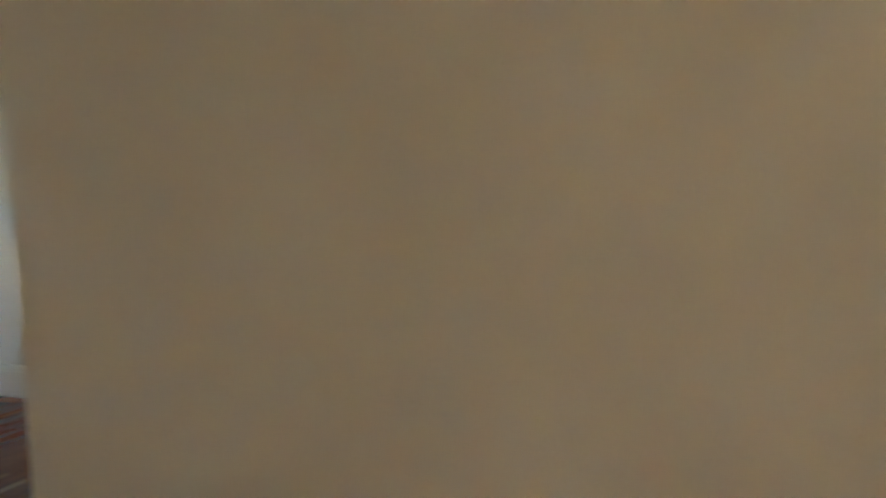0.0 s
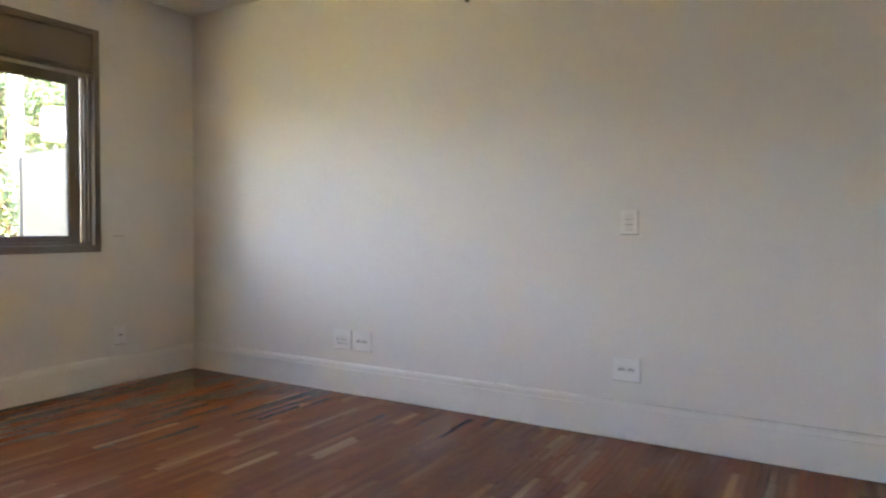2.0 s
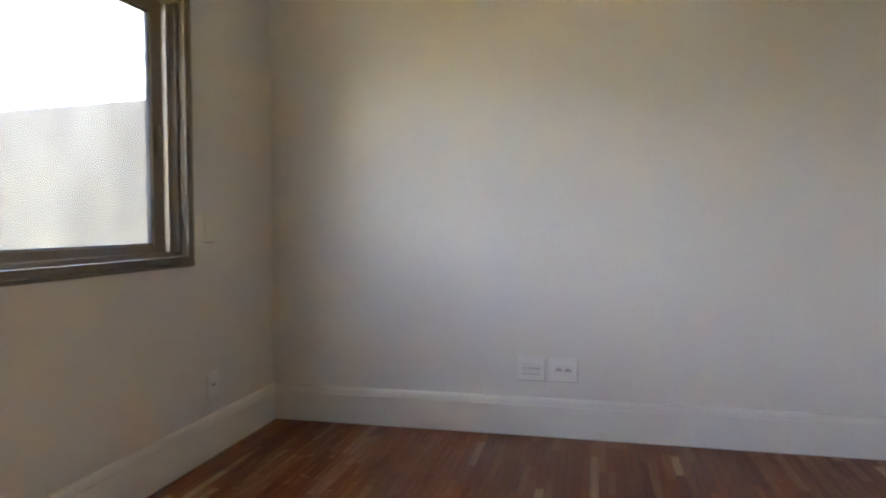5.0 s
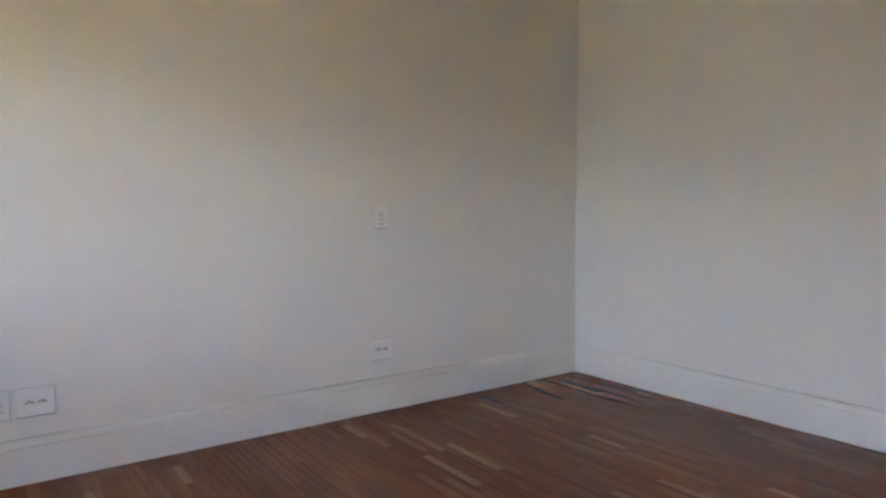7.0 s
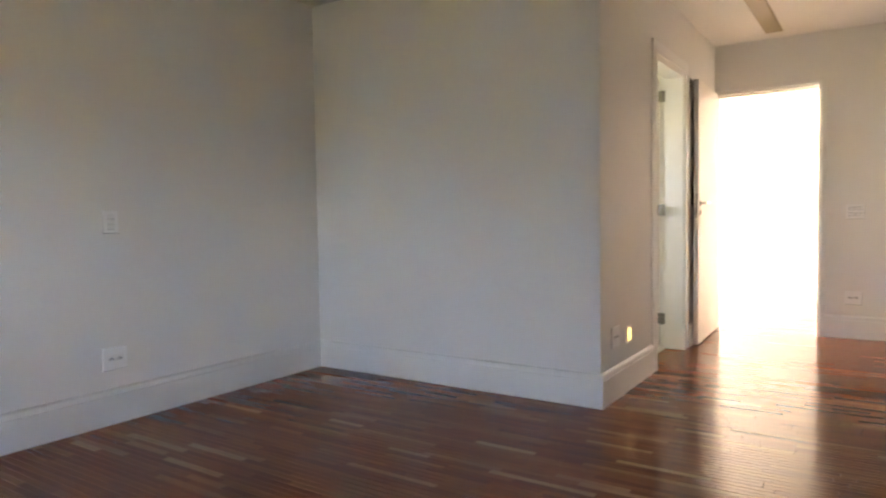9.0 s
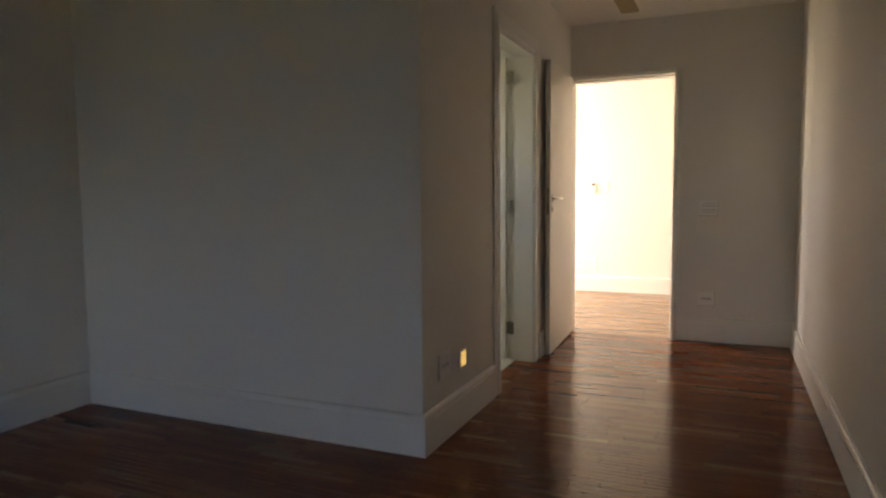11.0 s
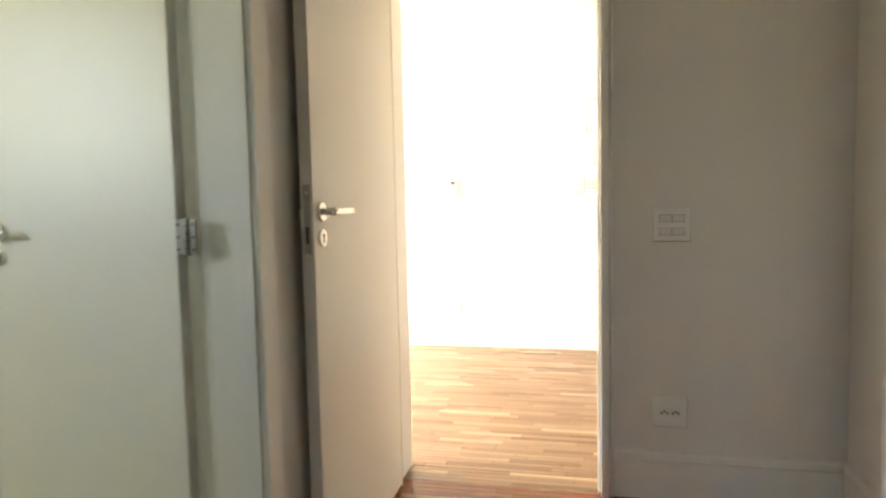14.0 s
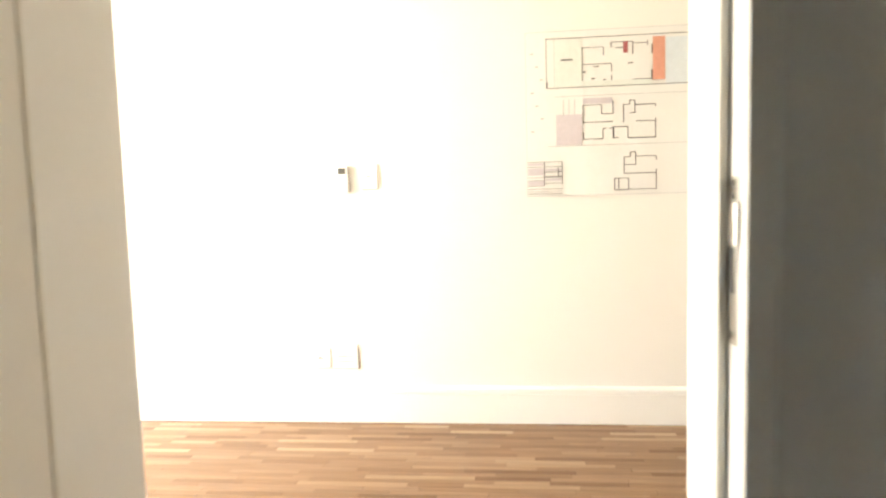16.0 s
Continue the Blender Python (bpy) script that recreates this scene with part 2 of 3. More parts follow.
def wall(name, axis, t0, t1, u0, u1, z0, z1, holes, mat, label):
    """An upright wall whose thickness runs from t0 to t1 along axis, with openings (u0, u1, z0, z1) right through it."""
    us = sorted({u0, u1, *(h[0] for h in holes), *(h[1] for h in holes)})
    zs = sorted({z0, z1, *(h[2] for h in holes), *(h[3] for h in holes)})
    bm, made = bmesh.new(), {}

    def v(t, u, z):
        key = (t, u, z)
        if key not in made:
            made[key] = bm.verts.new((t, u, z) if axis == "x" else (u, t, z))
        return made[key]

    def full(i, j):
        if not (0 <= i < len(us) - 1 and 0 <= j < len(zs) - 1):
            return False
        cu, cz = (us[i] + us[i + 1]) / 2, (zs[j] + zs[j + 1]) / 2
        return not any(h[0] < cu < h[1] and h[2] < cz < h[3] for h in holes)

    for i in range(len(us) - 1):
        for j in range(len(zs) - 1):
            if not full(i, j):
                continue
            a, b, c, d = us[i], us[i + 1], zs[j], zs[j + 1]
            bm.faces.new((v(t0, a, c), v(t0, b, c), v(t0, b, d), v(t0, a, d)))
            bm.faces.new((v(t1, a, c), v(t1, a, d), v(t1, b, d), v(t1, b, c)))
            for open_side, (p, q) in ((not full(i - 1, j), ((a, c), (a, d))), (not full(i + 1, j), ((b, c), (b, d))),
                                      (not full(i, j - 1), ((a, c), (b, c))), (not full(i, j + 1), ((a, d), (b, d)))):
                if open_side:
                    bm.faces.new((v(t0, *p), v(t0, *q), v(t1, *q), v(t1, *p)))
    bmesh.ops.recalc_face_normals(bm, faces=bm.faces[:])
    return tagged(link(name, bm, mat), label, "wall", kind="structure")


def skirting(start, end, out, label="tall white moulded baseboard along the wall"):
    """A moulded skirting board from start to end, standing out of the wall along out."""
    profile = ((0, 0), (0.018, 0), (0.018, 0.1465), (0.0130, 0.1480), (0.0130, 0.1510), (0.018, 0.1525), (0.0165, 0.172), (0.011, 0.181), (0.0, 0.184))
    (ax, ay), (bx, by), (ox, oy) = start, end, out
    bm = bmesh.new()
    ends = [[bm.verts.new((x + ox * d, y + oy * d, z + 0.002)) for d, z in profile] for x, y in ((ax, ay), (bx, by))]
    k = len(profile)
    for i in range(k):
        bm.faces.new((ends[0][i], ends[0][(i + 1) % k], ends[1][(i + 1) % k], ends[1][i]))
    bm.faces.new(ends[0])
    bm.faces.new(ends[1][::-1])
    bmesh.ops.recalc_face_normals(bm, faces=bm.faces[:])
    return tagged(link("baseboard", bm, TRIM), label, "baseboard", kind="structure")


# ---- plan, in metres ----
XB, YC, XD, YE, TOP = 4.57, -2.045, 7.44, -3.70, 2.49       # short wall, passage wall, end wall, south wall, ceiling
XH, XF, YN, YS = 7.58, 9.87, 1.20, -5.0                      # landing behind the end wall
BATH = (5.575, 6.375, 2.085)                                 # bathroom doorway: from, to, height
DOORWAY = (-2.885, -2.020, 2.085)                             # bedroom doorway
WIN = (-3.03, -0.708, 0.862, 2.190)                          # bedroom window

# ---- structure ----
wall("wall_north", "y", 0.0, 0.2, -0.2, XH, -0.15, TOP, [(4.98, 5.62, 1.28, 2.02)], PAINT, "smooth off-white painted bedroom wall with power outlets")
wall("wall_west", "x", -0.2, 0.0, YE - 0.2, 0.0, -0.15, TOP, [WIN], PAINT, "off-white painted wall around a wide bronze window")
wall("wall_south", "y", YE - 0.2, YE, 0.0, XD, -0.15, TOP, [], PAINT, "plain off-white painted wall along the room and passage")
wall("wall_alcove", "x", XB, XB + 0.13, YC, 0.0, 0.0, TOP, [], PAINT, "short plain off-white painted wall ending at a corner")
wall("wall_passage", "y", YC, YC + 0.14, XB + 0.13, XD, 0.0, TOP, [(BATH[0], BATH[1], 0.0, BATH[2])], PAINT, "off-white painted passage wall with a bathroom doorway")
wall("wall_end", "x", XD, XH, YS, 0.0, 0.0, TOP, [(DOORWAY[0], DOORWAY[1], 0.0, DOORWAY[2])], PAINT, "off-white painted end wall with the bedroom doorway")
wall("wall_landing_west", "x", XD, XH, 0.2, YN, 0.0, TOP, [], PAINT, "plain off-white painted wall of the landing")
wall("wall_landing_east", "x", XF, XF + 0.2, YS - 0.2, YN + 0.2, -0.15, TOP, [], PAINT, "bright off-white painted landing wall with a drawing taped on")
wall("wall_landing_north", "y", YN, YN + 0.2, XD, XF, -0.15, TOP, [(7.9, 9.5, 0.25, 2.35)], PAINT, "off-white painted landing wall around a tall window opening")
wall("wall_landing_south", "y", YS - 0.2, YS, XD, XF, -0.15, TOP, [], PAINT, "plain off-white painted wall closing the landing")
tagged(link("ceiling", box(-0.35, YS - 0.35, TOP, XF + 0.35, YN + 0.35, TOP + 0.18), CEIL), "flat matt white painted ceiling", "ceiling", kind="structure")
tagged(link("floor_slab", box(0.0, YS, -0.15, XF, YN, -0.0125), BED), "dark screed under the wooden floor", "floor", kind="structure")
tagged(link("wall_lower_storey", box(-0.2, YS - 0.2, -3.05, XF + 0.2, YN + 0.2, -0.15), FACADE), "pale rendered storey below the bedroom floor", "wall", kind="structure")
tagged(link("floor_bathroom", box(XB + 0.13, -1.915, -0.0115, XD, 0.0, 0.004, 0.001), TILE), "polished white stone bathroom floor", "floor", kind="structure")

S = 0.018
skirting((0, 0), (XB, 0), (0, -1))
skirting((0, -S), (0, YE), (1, 0))
skirting((XB, -S), (XB, YC - S), (-1, 0))
skirting((XB, YC), (BATH[0] - 0.075, YC), (0, -1))
skirting((BATH[1] + 0.065, YC), (XD - 0.07, YC), (0, -1))
skirting((XD, DOORWAY[0] - 0.017), (XD, YE), (-1, 0))
skirting((S, YE), (XD - S, YE), (0, 1))
skirting((XF, YS), (XF, YN), (-1, 0))
skirting((XH, DOORWAY[0] - 0.018), (XH, YS), (1, 0))
skirting((XH, 0.2), (XH, DOORWAY[1] + 0.022), (1, 0))


def door_frame(name, opening, face, back, axis, label, side, seat=(0.028, 0.006, 0.045)):
    """The lining, stops and casings of a doorway. axis: along which the doorway is u; face and back: the wall's two planes."""
    u0, u1, top = opening
    frame_ob = tagged(new(name), label, "door frame", kind="structure")

    def slab(n, ua, ub, ta, tb, za, zb, bevel=0.002):
        b = box(ua, ta, za, ub, tb, zb, bevel) if axis == "x" else box(ta, ua, za, tb, ub, zb, bevel)
        part(n, b, JAMB, frame_ob)

    lo, hi = min(face, back), max(face, back)
    lin = 0.028
    near, proud, step = seat                                  # the first jamb: its lining, how far it stands proud, its rebate
    slab("lining", u0 + 0.0005, u0 + near, lo - proud, hi + 0.006, 0.0, top - 0.0005)
    far, out = (0.044, 0.058) if side < 0 else (lin, 0.006)    # the hinge jamb of the bedroom door is thicker and stands into the room
    slab("lining", u1 - far, u1 - 0.0005, lo - out, hi + 0.006, 0.0, top - 0.0005)
    slab("head", u0 + lin, u1 - far, lo - 0.006, hi + 0.006, top - lin, top - 0.0005)
    # stops, set back from the face that the leaf shuts against
    a, b = (lo + 0.045, hi - 0.0) if side < 0 else (lo + 0.0, hi - 0.028)
    slab("stop", u0 + near, u0 + lin + 0.014, a - 0.045 + step if side < 0 else a, b, 0.0, top - lin)
    if side > 0:
        slab("stop", u1 - lin - 0.014, u1 - lin, a, b, 0.0, top - lin)
    slab("stop", u0 + lin + 0.014, u1 - max(far, lin + 0.014), a, b, top - lin - 0.014, top - lin)
    return frame_ob, slab


bath_frame, slab = door_frame("door_frame_bathroom", BATH, YC, YC + 0.14, "x", "white enamelled bathroom door frame with stepped casing", 1)
for n, (d0, d1, w) in {"casing": (0.0, 0.012, 0.07), "casing_bead": (0.012, 0.017, 0.028)}.items():
    slab(n, BATH[0] - w, BATH[0] + 0.012, YC - d1, YC - d0 - 0.0004, 0.0, BATH[2] + w, 0.0015)
    slab(n, BATH[1] - 0.036, BATH[1] + w - 0.022, YC - d1, YC - d0 - 0.0004, 0.0, BATH[2] + w, 0.0015)
    slab(n, BATH[0] + 0.012, BATH[1] - 0.036, YC - d1, YC - d0 - 0.0004, BATH[2] - 0.012, BATH[2] + w, 0.0015)
slab("casing_back", BATH[1] - 0.027, BATH[1] + 0.045, YC + 0.1464, YC + 0.172, 0.0, BATH[2] + 0.05)
room_frame, slab = door_frame("door_frame_bedroom", DOORWAY, XD, XH, "y", "white enamelled bedroom door frame with stepped casing", -1, (0.030, 0.045, 0.014))
for n, (d0, d1, w, inn) in {"casing": (0.0, 0.010, 0.016, 0.012), "casing_bead": (0.010, 0.014, 0.006, 0.008)}.items():
    slab(n, DOORWAY[0] - 0.6 * w - 0.006, DOORWAY[0] - 0.004 + inn / 4, XD - d1 - 0.012, XD - 0.0004 - 1.8 * d0, 0.0, DOORWAY[2] + w, 0.003)
    slab(n, DOORWAY[0] + inn, DOORWAY[1] + 0.02, XD - d1, XD - d0 - 0.0004, DOORWAY[2] - inn, DOORWAY[2] + w, 0.0015)
    slab(n, DOORWAY[0] - w, DOORWAY[0] + inn, XH + d0 + 0.0004, XH + d1, 0.0, DOORWAY[2] + w, 0.0015)
    slab(n, DOORWAY[0] + inn, DOORWAY[1] + 0.02, XH + d0 + 0.0004, XH + d1, DOORWAY[2] - inn, DOORWAY[2] + w, 0.0015)
part("rubber_seal", box(XD - 0.0645, DOORWAY[1] - 0.0615, 0.0, XD - 0.0585, DOORWAY[1] - 0.046, DOORWAY[2] - 0.03), SEAL_BEIGE, room_frame, "beige draught seal")
JY = DOORWAY[0] + 0.030
part("rubber_seal", box(7.450, JY + 0.004, 0.0, 7.4539, JY + 0.012, DOORWAY[2] - 0.03), DOOR, room_frame, "beige draught seal")
strike = part("strike_plate", box(7.424, JY, 0.965, 7.446, JY + 0.0018, 1.150, 0.0005), LOCK, room_frame, "dull steel strike plate")
part("strike_lip", box(7.418, JY + 0.0018, 1.075, 7.440, JY + 0.0045, 1.122, 0.001), CHROME, strike)
part("latch_hole", box(7.428, JY + 0.0016, 1.125, 7.442, JY + 0.0024, 1.146), DARK, strike)
part("bolt_hole", box(7.428, JY + 0.0016, 1.022, 7.442, JY + 0.0024, 1.072), DARK, strike)
for zz in (0.977, 1.136):
    part("screw", rod((7.435, JY + 0.0016, zz), (7.435, JY + 0.0034, zz), 0.0045, sides=10), CHROME, strike)


def hinge(parent, x, y, z, along):
    """A butt hinge: knuckles with two leaves; along: the direction of its leaves in plan."""
    h = part("hinge", rod((x, y, z - 0.045), (x, y, z + 0.045), 0.0075, sides=12, bevel=0.001), STEEL, parent, "worn steel butt hinge")
    for s in (-1, 1):
        part("hinge_leaf", box(x + min(0, s * 0.026 * along[0]) - 0.0015, y + min(0, s * 0.026 * along[1]) - 0.0015, z - 0.042,
                               x + max(0, s * 0.026 * along[0]) + 0.0015, y + max(0, s * 0.026 * along[1]) + 0.0015, z + 0.042, 0.001), STEEL, h)
    for k in range(1, 5):
        part("knuckle_joint", rod((x, y, z - 0.045 + k * 0.018 - 0.0008), (x, y, z - 0.045 + k * 0.018 + 0.0008), 0.0079, sides=12), DARK, h)
    return h


def lever(parent, x, y, z, out, way):
    """A lever handle on its round rose, and a key rose below it. out: -1 or 1 along y; way: along x."""
    rose = part("rose", rod((x, y, z), (x, y + out * 0.009, z), 0.0265, sides=32, bevel=0.002), CHROME, parent, "polished chrome round rose")
    part("handle_neck", rod((x, y + out * 0.009, z), (x, y + out * 0.040, z), 0.010, sides=16), CHROME, rose)
    bm = rod((x - way * 0.010, y + out * 0.042, z), (x + way * 0.045, y + out * 0.044, z), 0.0115, 0.0095, sides=18, bevel=0.002)
    box(x + min(way * 0.045, way * 0.142), y + out * 0.044 - 0.006, z - 0.0075, x + max(way * 0.045, way * 0.142), y + out * 0.044 + 0.006, z + 0.0085, 0.003, 3, bm)
    part("handle_lever", bm, CHROME, rose, "polished chrome lever handle")
    key = part("key_rose", rod((x, y, z - 0.071), (x, y + out * 0.008, z - 0.071), 0.024, sides=32, bevel=0.002), CHROME, parent, "polished chrome key rose")
    part("keyhole", box(x - 0.005, y + out * 0.0078, z - 0.085, x + 0.005, y + out * 0.0086, z - 0.059, 0.0), DARK, key)


# bedroom door leaf, standing open along the passage wall; built shut along -x from its hinge
room_door = thing("door_bedroom", (7.436, -2.079, 0.0), "off-white enamelled flush door standing open against the passage wall", "door")
room_door["kind"] = "structure"
LW, LT = 0.893, 0.036
part("leaf", box(-LW, -LT, 0.010, -0.060, 0.0, 2.058, 0.0015), DOOR, room_door)
lever(room_door, -LW + 0.050, -LT, 1.112, -1, 1)
lever(room_door, -LW + 0.050, 0.0, 1.112, 1, 1)
plate = part("lock_plate", box(-LW - 0.0012, -LT + 0.008, 1.000, -LW + 0.001, -0.008, 1.185, 0.0004), LOCK, room_door, "dull steel lock faceplate")
part("latch_bolt", box(-LW - 0.010, -LT + 0.012, 1.126, -LW - 0.0012, -0.012, 1.144, 0.002), CHROME, plate)
part("dead_bolt_slot", box(-LW - 0.0016, -LT + 0.014, 1.028, -LW - 0.0008, -0.014, 1.073), DARK, plate)
for zz in (0.998, 1.163):
    part("screw", rod((-LW - 0.0020, -LT / 2, zz), (-LW - 0.0008, -LT / 2, zz), 0.004, sides=10), CHROME, plate)
for zz in (0.20, 1.90):
    part("hinge", rod((-0.057, -LT + 0.008, zz - 0.045), (-0.057, -LT + 0.008, zz + 0.045), 0.007, sides=12, bevel=0.001), STEEL, room_door, "steel butt hinge")
room_door.matrix_basis = pose(7.436, -2.042, 0.0, 0, 0, 1.9)

# bathroom door leaf, standing open into the bathroom at a right angle
bath_door = thing("door_bathroom", (6.312, -1.895, 0.0), "pale white enamelled bathroom door standing wide open", "door")
bath_door["kind"] = "structure"
part("leaf", box(0.0, 0.040, 0.012, 0.034, 0.745, 2.05, 0.0015), DOOR, bath_door)
for zz in (0.232, 1.062, 1.915):
    pin = hinge(bath_door, -0.004, 0.004, zz, (0, 1))
    for s in (-0.019, 0.027):
        for dz in (-0.030, 0.0, 0.030):
            part("screw", rod((-0.0068, 0.004 + s, zz + dz), (-0.0052, 0.004 + s, zz + dz), 0.004, sides=10), DARK, pin)
rose = part("rose", rod((0.0, 0.665, 1.074), (-0.009, 0.665, 1.074), 0.0265, sides=32, bevel=0.002), CHROME, bath_door, "polished chrome round rose")
part("handle_neck", rod((-0.009, 0.665, 1.074), (-0.040, 0.665, 1.074), 0.010, sides=16), CHROME, rose)
part("handle_lever", rod((-0.043, 0.675, 1.074), (-0.043, 0.580, 1.074), 0.0105, 0.009, sides=18, bevel=0.002), CHROME, rose, "polished chrome lever handle")
key = part("key_rose", rod((0.0, 0.665, 1.004), (-0.008, 0.665, 1.004), 0.024, sides=32, bevel=0.002), CHROME, bath_door, "polished chrome key rose")
part("keyhole", box(-0.0086, 0.662, 0.990, -0.0078, 0.668, 1.016), DARK, key)
bath_door.matrix_basis = pose(6.312, -1.895, 0.0, 0, 0, -9.0)

# ---- bedroom window ----
window = tagged(new("window_1"), "wide bronze aluminium sliding window with a shutter box above", "window", kind="structure")
WY0, WY1, WZ0, WZ1 = WIN
F0 = -0.150                                                   # outer plane of the frame


def bar(name, parent, x0, x1, y0, y1, z0, z1, bevel=0.003, mat=BRONZE, label=""):
    return part(name, box(x0, y0, z0, x1, y1, z1, bevel), mat, parent, label)


wf = bar("window_frame", window, F0, 0.006, WY1 - 0.022, WY1 + 0.001, WZ0, WZ1, label="bronze aluminium outer frame")
bar("frame_jamb", window, F0, 0.006, WY0 - 0.001, WY0 + 0.022, WZ0, WZ1)
bar("frame_head", window, F0, 0.006, WY0 + 0.022, WY1 - 0.022, WZ1 - 0.022, WZ1)
bar("window_sill", window, F0, 0.006, WY0 + 0.022, WY1 - 0.022, WZ0, WZ0 + 0.030)
for y0, y1 in ((WY1 + 0.001, WY1 + 0.014), (WY0 - 0.014, WY0 - 0.001)):
    bar("casing", window, 0.0005, 0.009, y0, y1, WZ0 - 0.014, WZ1 + 0.014, 0.002)
bar("casing", window, 0.0005, 0.009, WY0 - 0.001, WY1 + 0.001, WZ1, WZ1 + 0.014, 0.002)
bar("casing", window, 0.0005, 0.012, WY0 - 0.001, WY1 + 0.001, WZ0 - 0.014, WZ0, 0.002)
BOX_Z = 1.958
bar("shutter_box", window, F0, -0.012, WY0 + 0.022, WY1 - 0.022, BOX_Z, WZ1 - 0.022, 0.004, label="bronze roller shutter box panel")
bar("shutter_box_lip", window, F0, -0.004, WY0 + 0.022, WY1 - 0.022, BOX_Z - 0.030, BOX_Z - 0.006, 0.003)
for x in (-0.112, -0.072, -0.030):
    bar("bottom_track", window, x - 0.003, x + 0.003, WY0 + 0.022, WY1 - 0.022, WZ0 + 0.030, WZ0 + 0.048, 0.001)
    bar("side_track", window, x - 0.003, x + 0.003, WY1 - 0.040, WY1 - 0.022, WZ0 + 0.030, BOX_Z - 0.030, 0.001)


def sash(y0, y1, x, stile0, stile1):
    """One sliding sash: two stiles, two rails, the rubber round the pane, and the pane."""
    z0, z1 = WZ0 + 0.034, BOX_Z - 0.034
    h = 0.018
    s = bar("sash_stile", window, x - h, x + h, y0, y0 + stile0, z0, z1, label="bronze aluminium sliding sash")
    bar("sash_stile", s, x - h, x + h, y1 - stile1, y1, z0, z1)
    bar("sash_rail", s, x - h, x + h, y0 + stile0, y1 - stile1, z0, z0 + 0.046)
    bar("sash_rail", s, x - h, x + h, y0 + stile0, y1 - stile1, z1 - 0.058, z1)
    a, b, c, d = y0 + stile0, y1 - stile1, z0 + 0.046, z1 - 0.058
    for q in ((a, a + 0.006, c, d), (b - 0.006, b, c, d), (a + 0.006, b - 0.006, c, c + 0.006), (a + 0.006, b - 0.006, d - 0.006, d)):
        bar("rubber_seal", s, x - 0.012, x + 0.012, *q, 0.001, SEAL)
    pane = part("pane", box(x - 0.002, a + 0.002, c + 0.002, x + 0.002, b - 0.002, d - 0.002), GLASS, s, "clear glass pane")
    pane.visible_shadow = False
    return s


sash(-1.902, -0.772, -0.092, 0.088, 0.068)
sash(WY0 + 0.030, -1.818, -0.050, 0.068, 0.084)
bar("sash_latch", window, -0.074, -0.060, -0.806, -0.792, 1.30, 1.42, 0.003, STEEL, "small steel sash latch")

# ---- plates on the walls ----


def wall_plate(kind, at, turn, width, height, label, category, group=""):
    """A switch or outlet plate; built on the plane y = 0 facing -y, then turned about z."""
    p = thing("wall_plate" if kind == "blank" else "light_switch" if kind.startswith("switch") else "power_outlet", (0, 0, 0), label, category, group)
    w, h = width / 2, height / 2
    part("plate", box(-w, -0.0085, -h, w, 0.0, h, 0.0026, 3), PLASTIC, p)
    # Thin dark strip below and right of the plate, standing in for its shadow.
    part("plate_shadow", box(-w + 0.001, -0.0022, -h - 0.0022, w + 0.0012, -0.0002, h - 0.002), DARK, p)
    iw, ih = w - 0.022, h - 0.030
    if kind == "outlet":
        part("insert", box(-iw, -0.0096, -0.016, iw, -0.0080, 0.016, 0.0006), MODULE, p)
        for c in ((-iw / 2, iw / 2) if width > 0.1 else (0.0,)):
            for dx in (-0.0095, 0.0, 0.0095):
                part("pin_hole", rod((c + dx, -0.0100, -0.003 if dx else 0.003), (c + dx, -0.0094, -0.003 if dx else 0.003), 0.0042, sides=8), DARK, p)
    elif kind == "blank":
        for zz in (-0.014, 0.014):
            part("module", box(-iw, -0.0094, zz - 0.012, iw, -0.0080, zz + 0.012, 0.0006), MODULE, p)
            part("gap", box(-iw, -0.0090, zz - 0.0140, iw, -0.0084, zz - 0.0122), DARK, p)
    elif kind == "switch_three":
        for zz in (-0.026, 0.0, 0.026):
            part("rocker", box(-0.019, -0.0112, zz - 0.0118, 0.019, -0.0080, zz + 0.0118, 0.0015), MODULE, p)
            part("gap", box(-0.020, -0.0090, zz - 0.0136, 0.020, -0.0083, zz - 0.0122), DARK, p)
    elif kind == "switch_four":
        for cx in (-0.023, 0.023):
            for zz in (-0.024, 0.024):
                part("rocker", box(cx - 0.0205, -0.0115, zz - 0.0120, cx + 0.0205, -0.0080, zz + 0.0120, 0.0015), MODULE, p)
                part("gap", box(cx - 0.0216, -0.0089, zz - 0.0132, cx + 0.0216, -0.0084, zz + 0.0132), DARK, p)
    elif kind == "narrow_outlet":
        part("insert", box(-0.020, -0.0096, -0.014, 0.020, -0.0080, 0.014, 0.0006), MODULE, p)
        part("pin_holes", box(-0.012, -0.0100, -0.003, 0.012, -0.0094, 0.003), DARK, p)
    p.matrix_basis = pose(*at, 0, 0, turn)
    return p


OUT = "square white plastic power outlet plate above the baseboard"
wall_plate("blank", (1.352, 0, 0.326), 0, 0.130, 0.116, "square white blank plate with two modules above the baseboard", "wall plate")
wall_plate("outlet", (1.504, 0, 0.326), 0, 0.130, 0.116, OUT, "outlet", "power outlets")
wall_plate("switch_three", (3.082, 0, 1.040), 0, 0.080, 0.116, "upright white light switch plate with three rockers", "switch")
wall_plate("outlet", (3.078, 0, 0.338), 0, 0.130, 0.114, OUT, "outlet", "power outlets")
wall_plate("narrow_outlet", (0, -0.572, 0.315), 90, 0.076, 0.116, "narrow white power outlet plate beside the window corner", "outlet", "power outlets")
cover = thing("wall_plate", (0, -0.572, 1.003), "thin blank plate painted over beside the window", "wall plate")
part("plate", box(-0.001, -0.038, -0.058, 0.0045, 0.038, 0.058, 0.001), PAINT, cover)
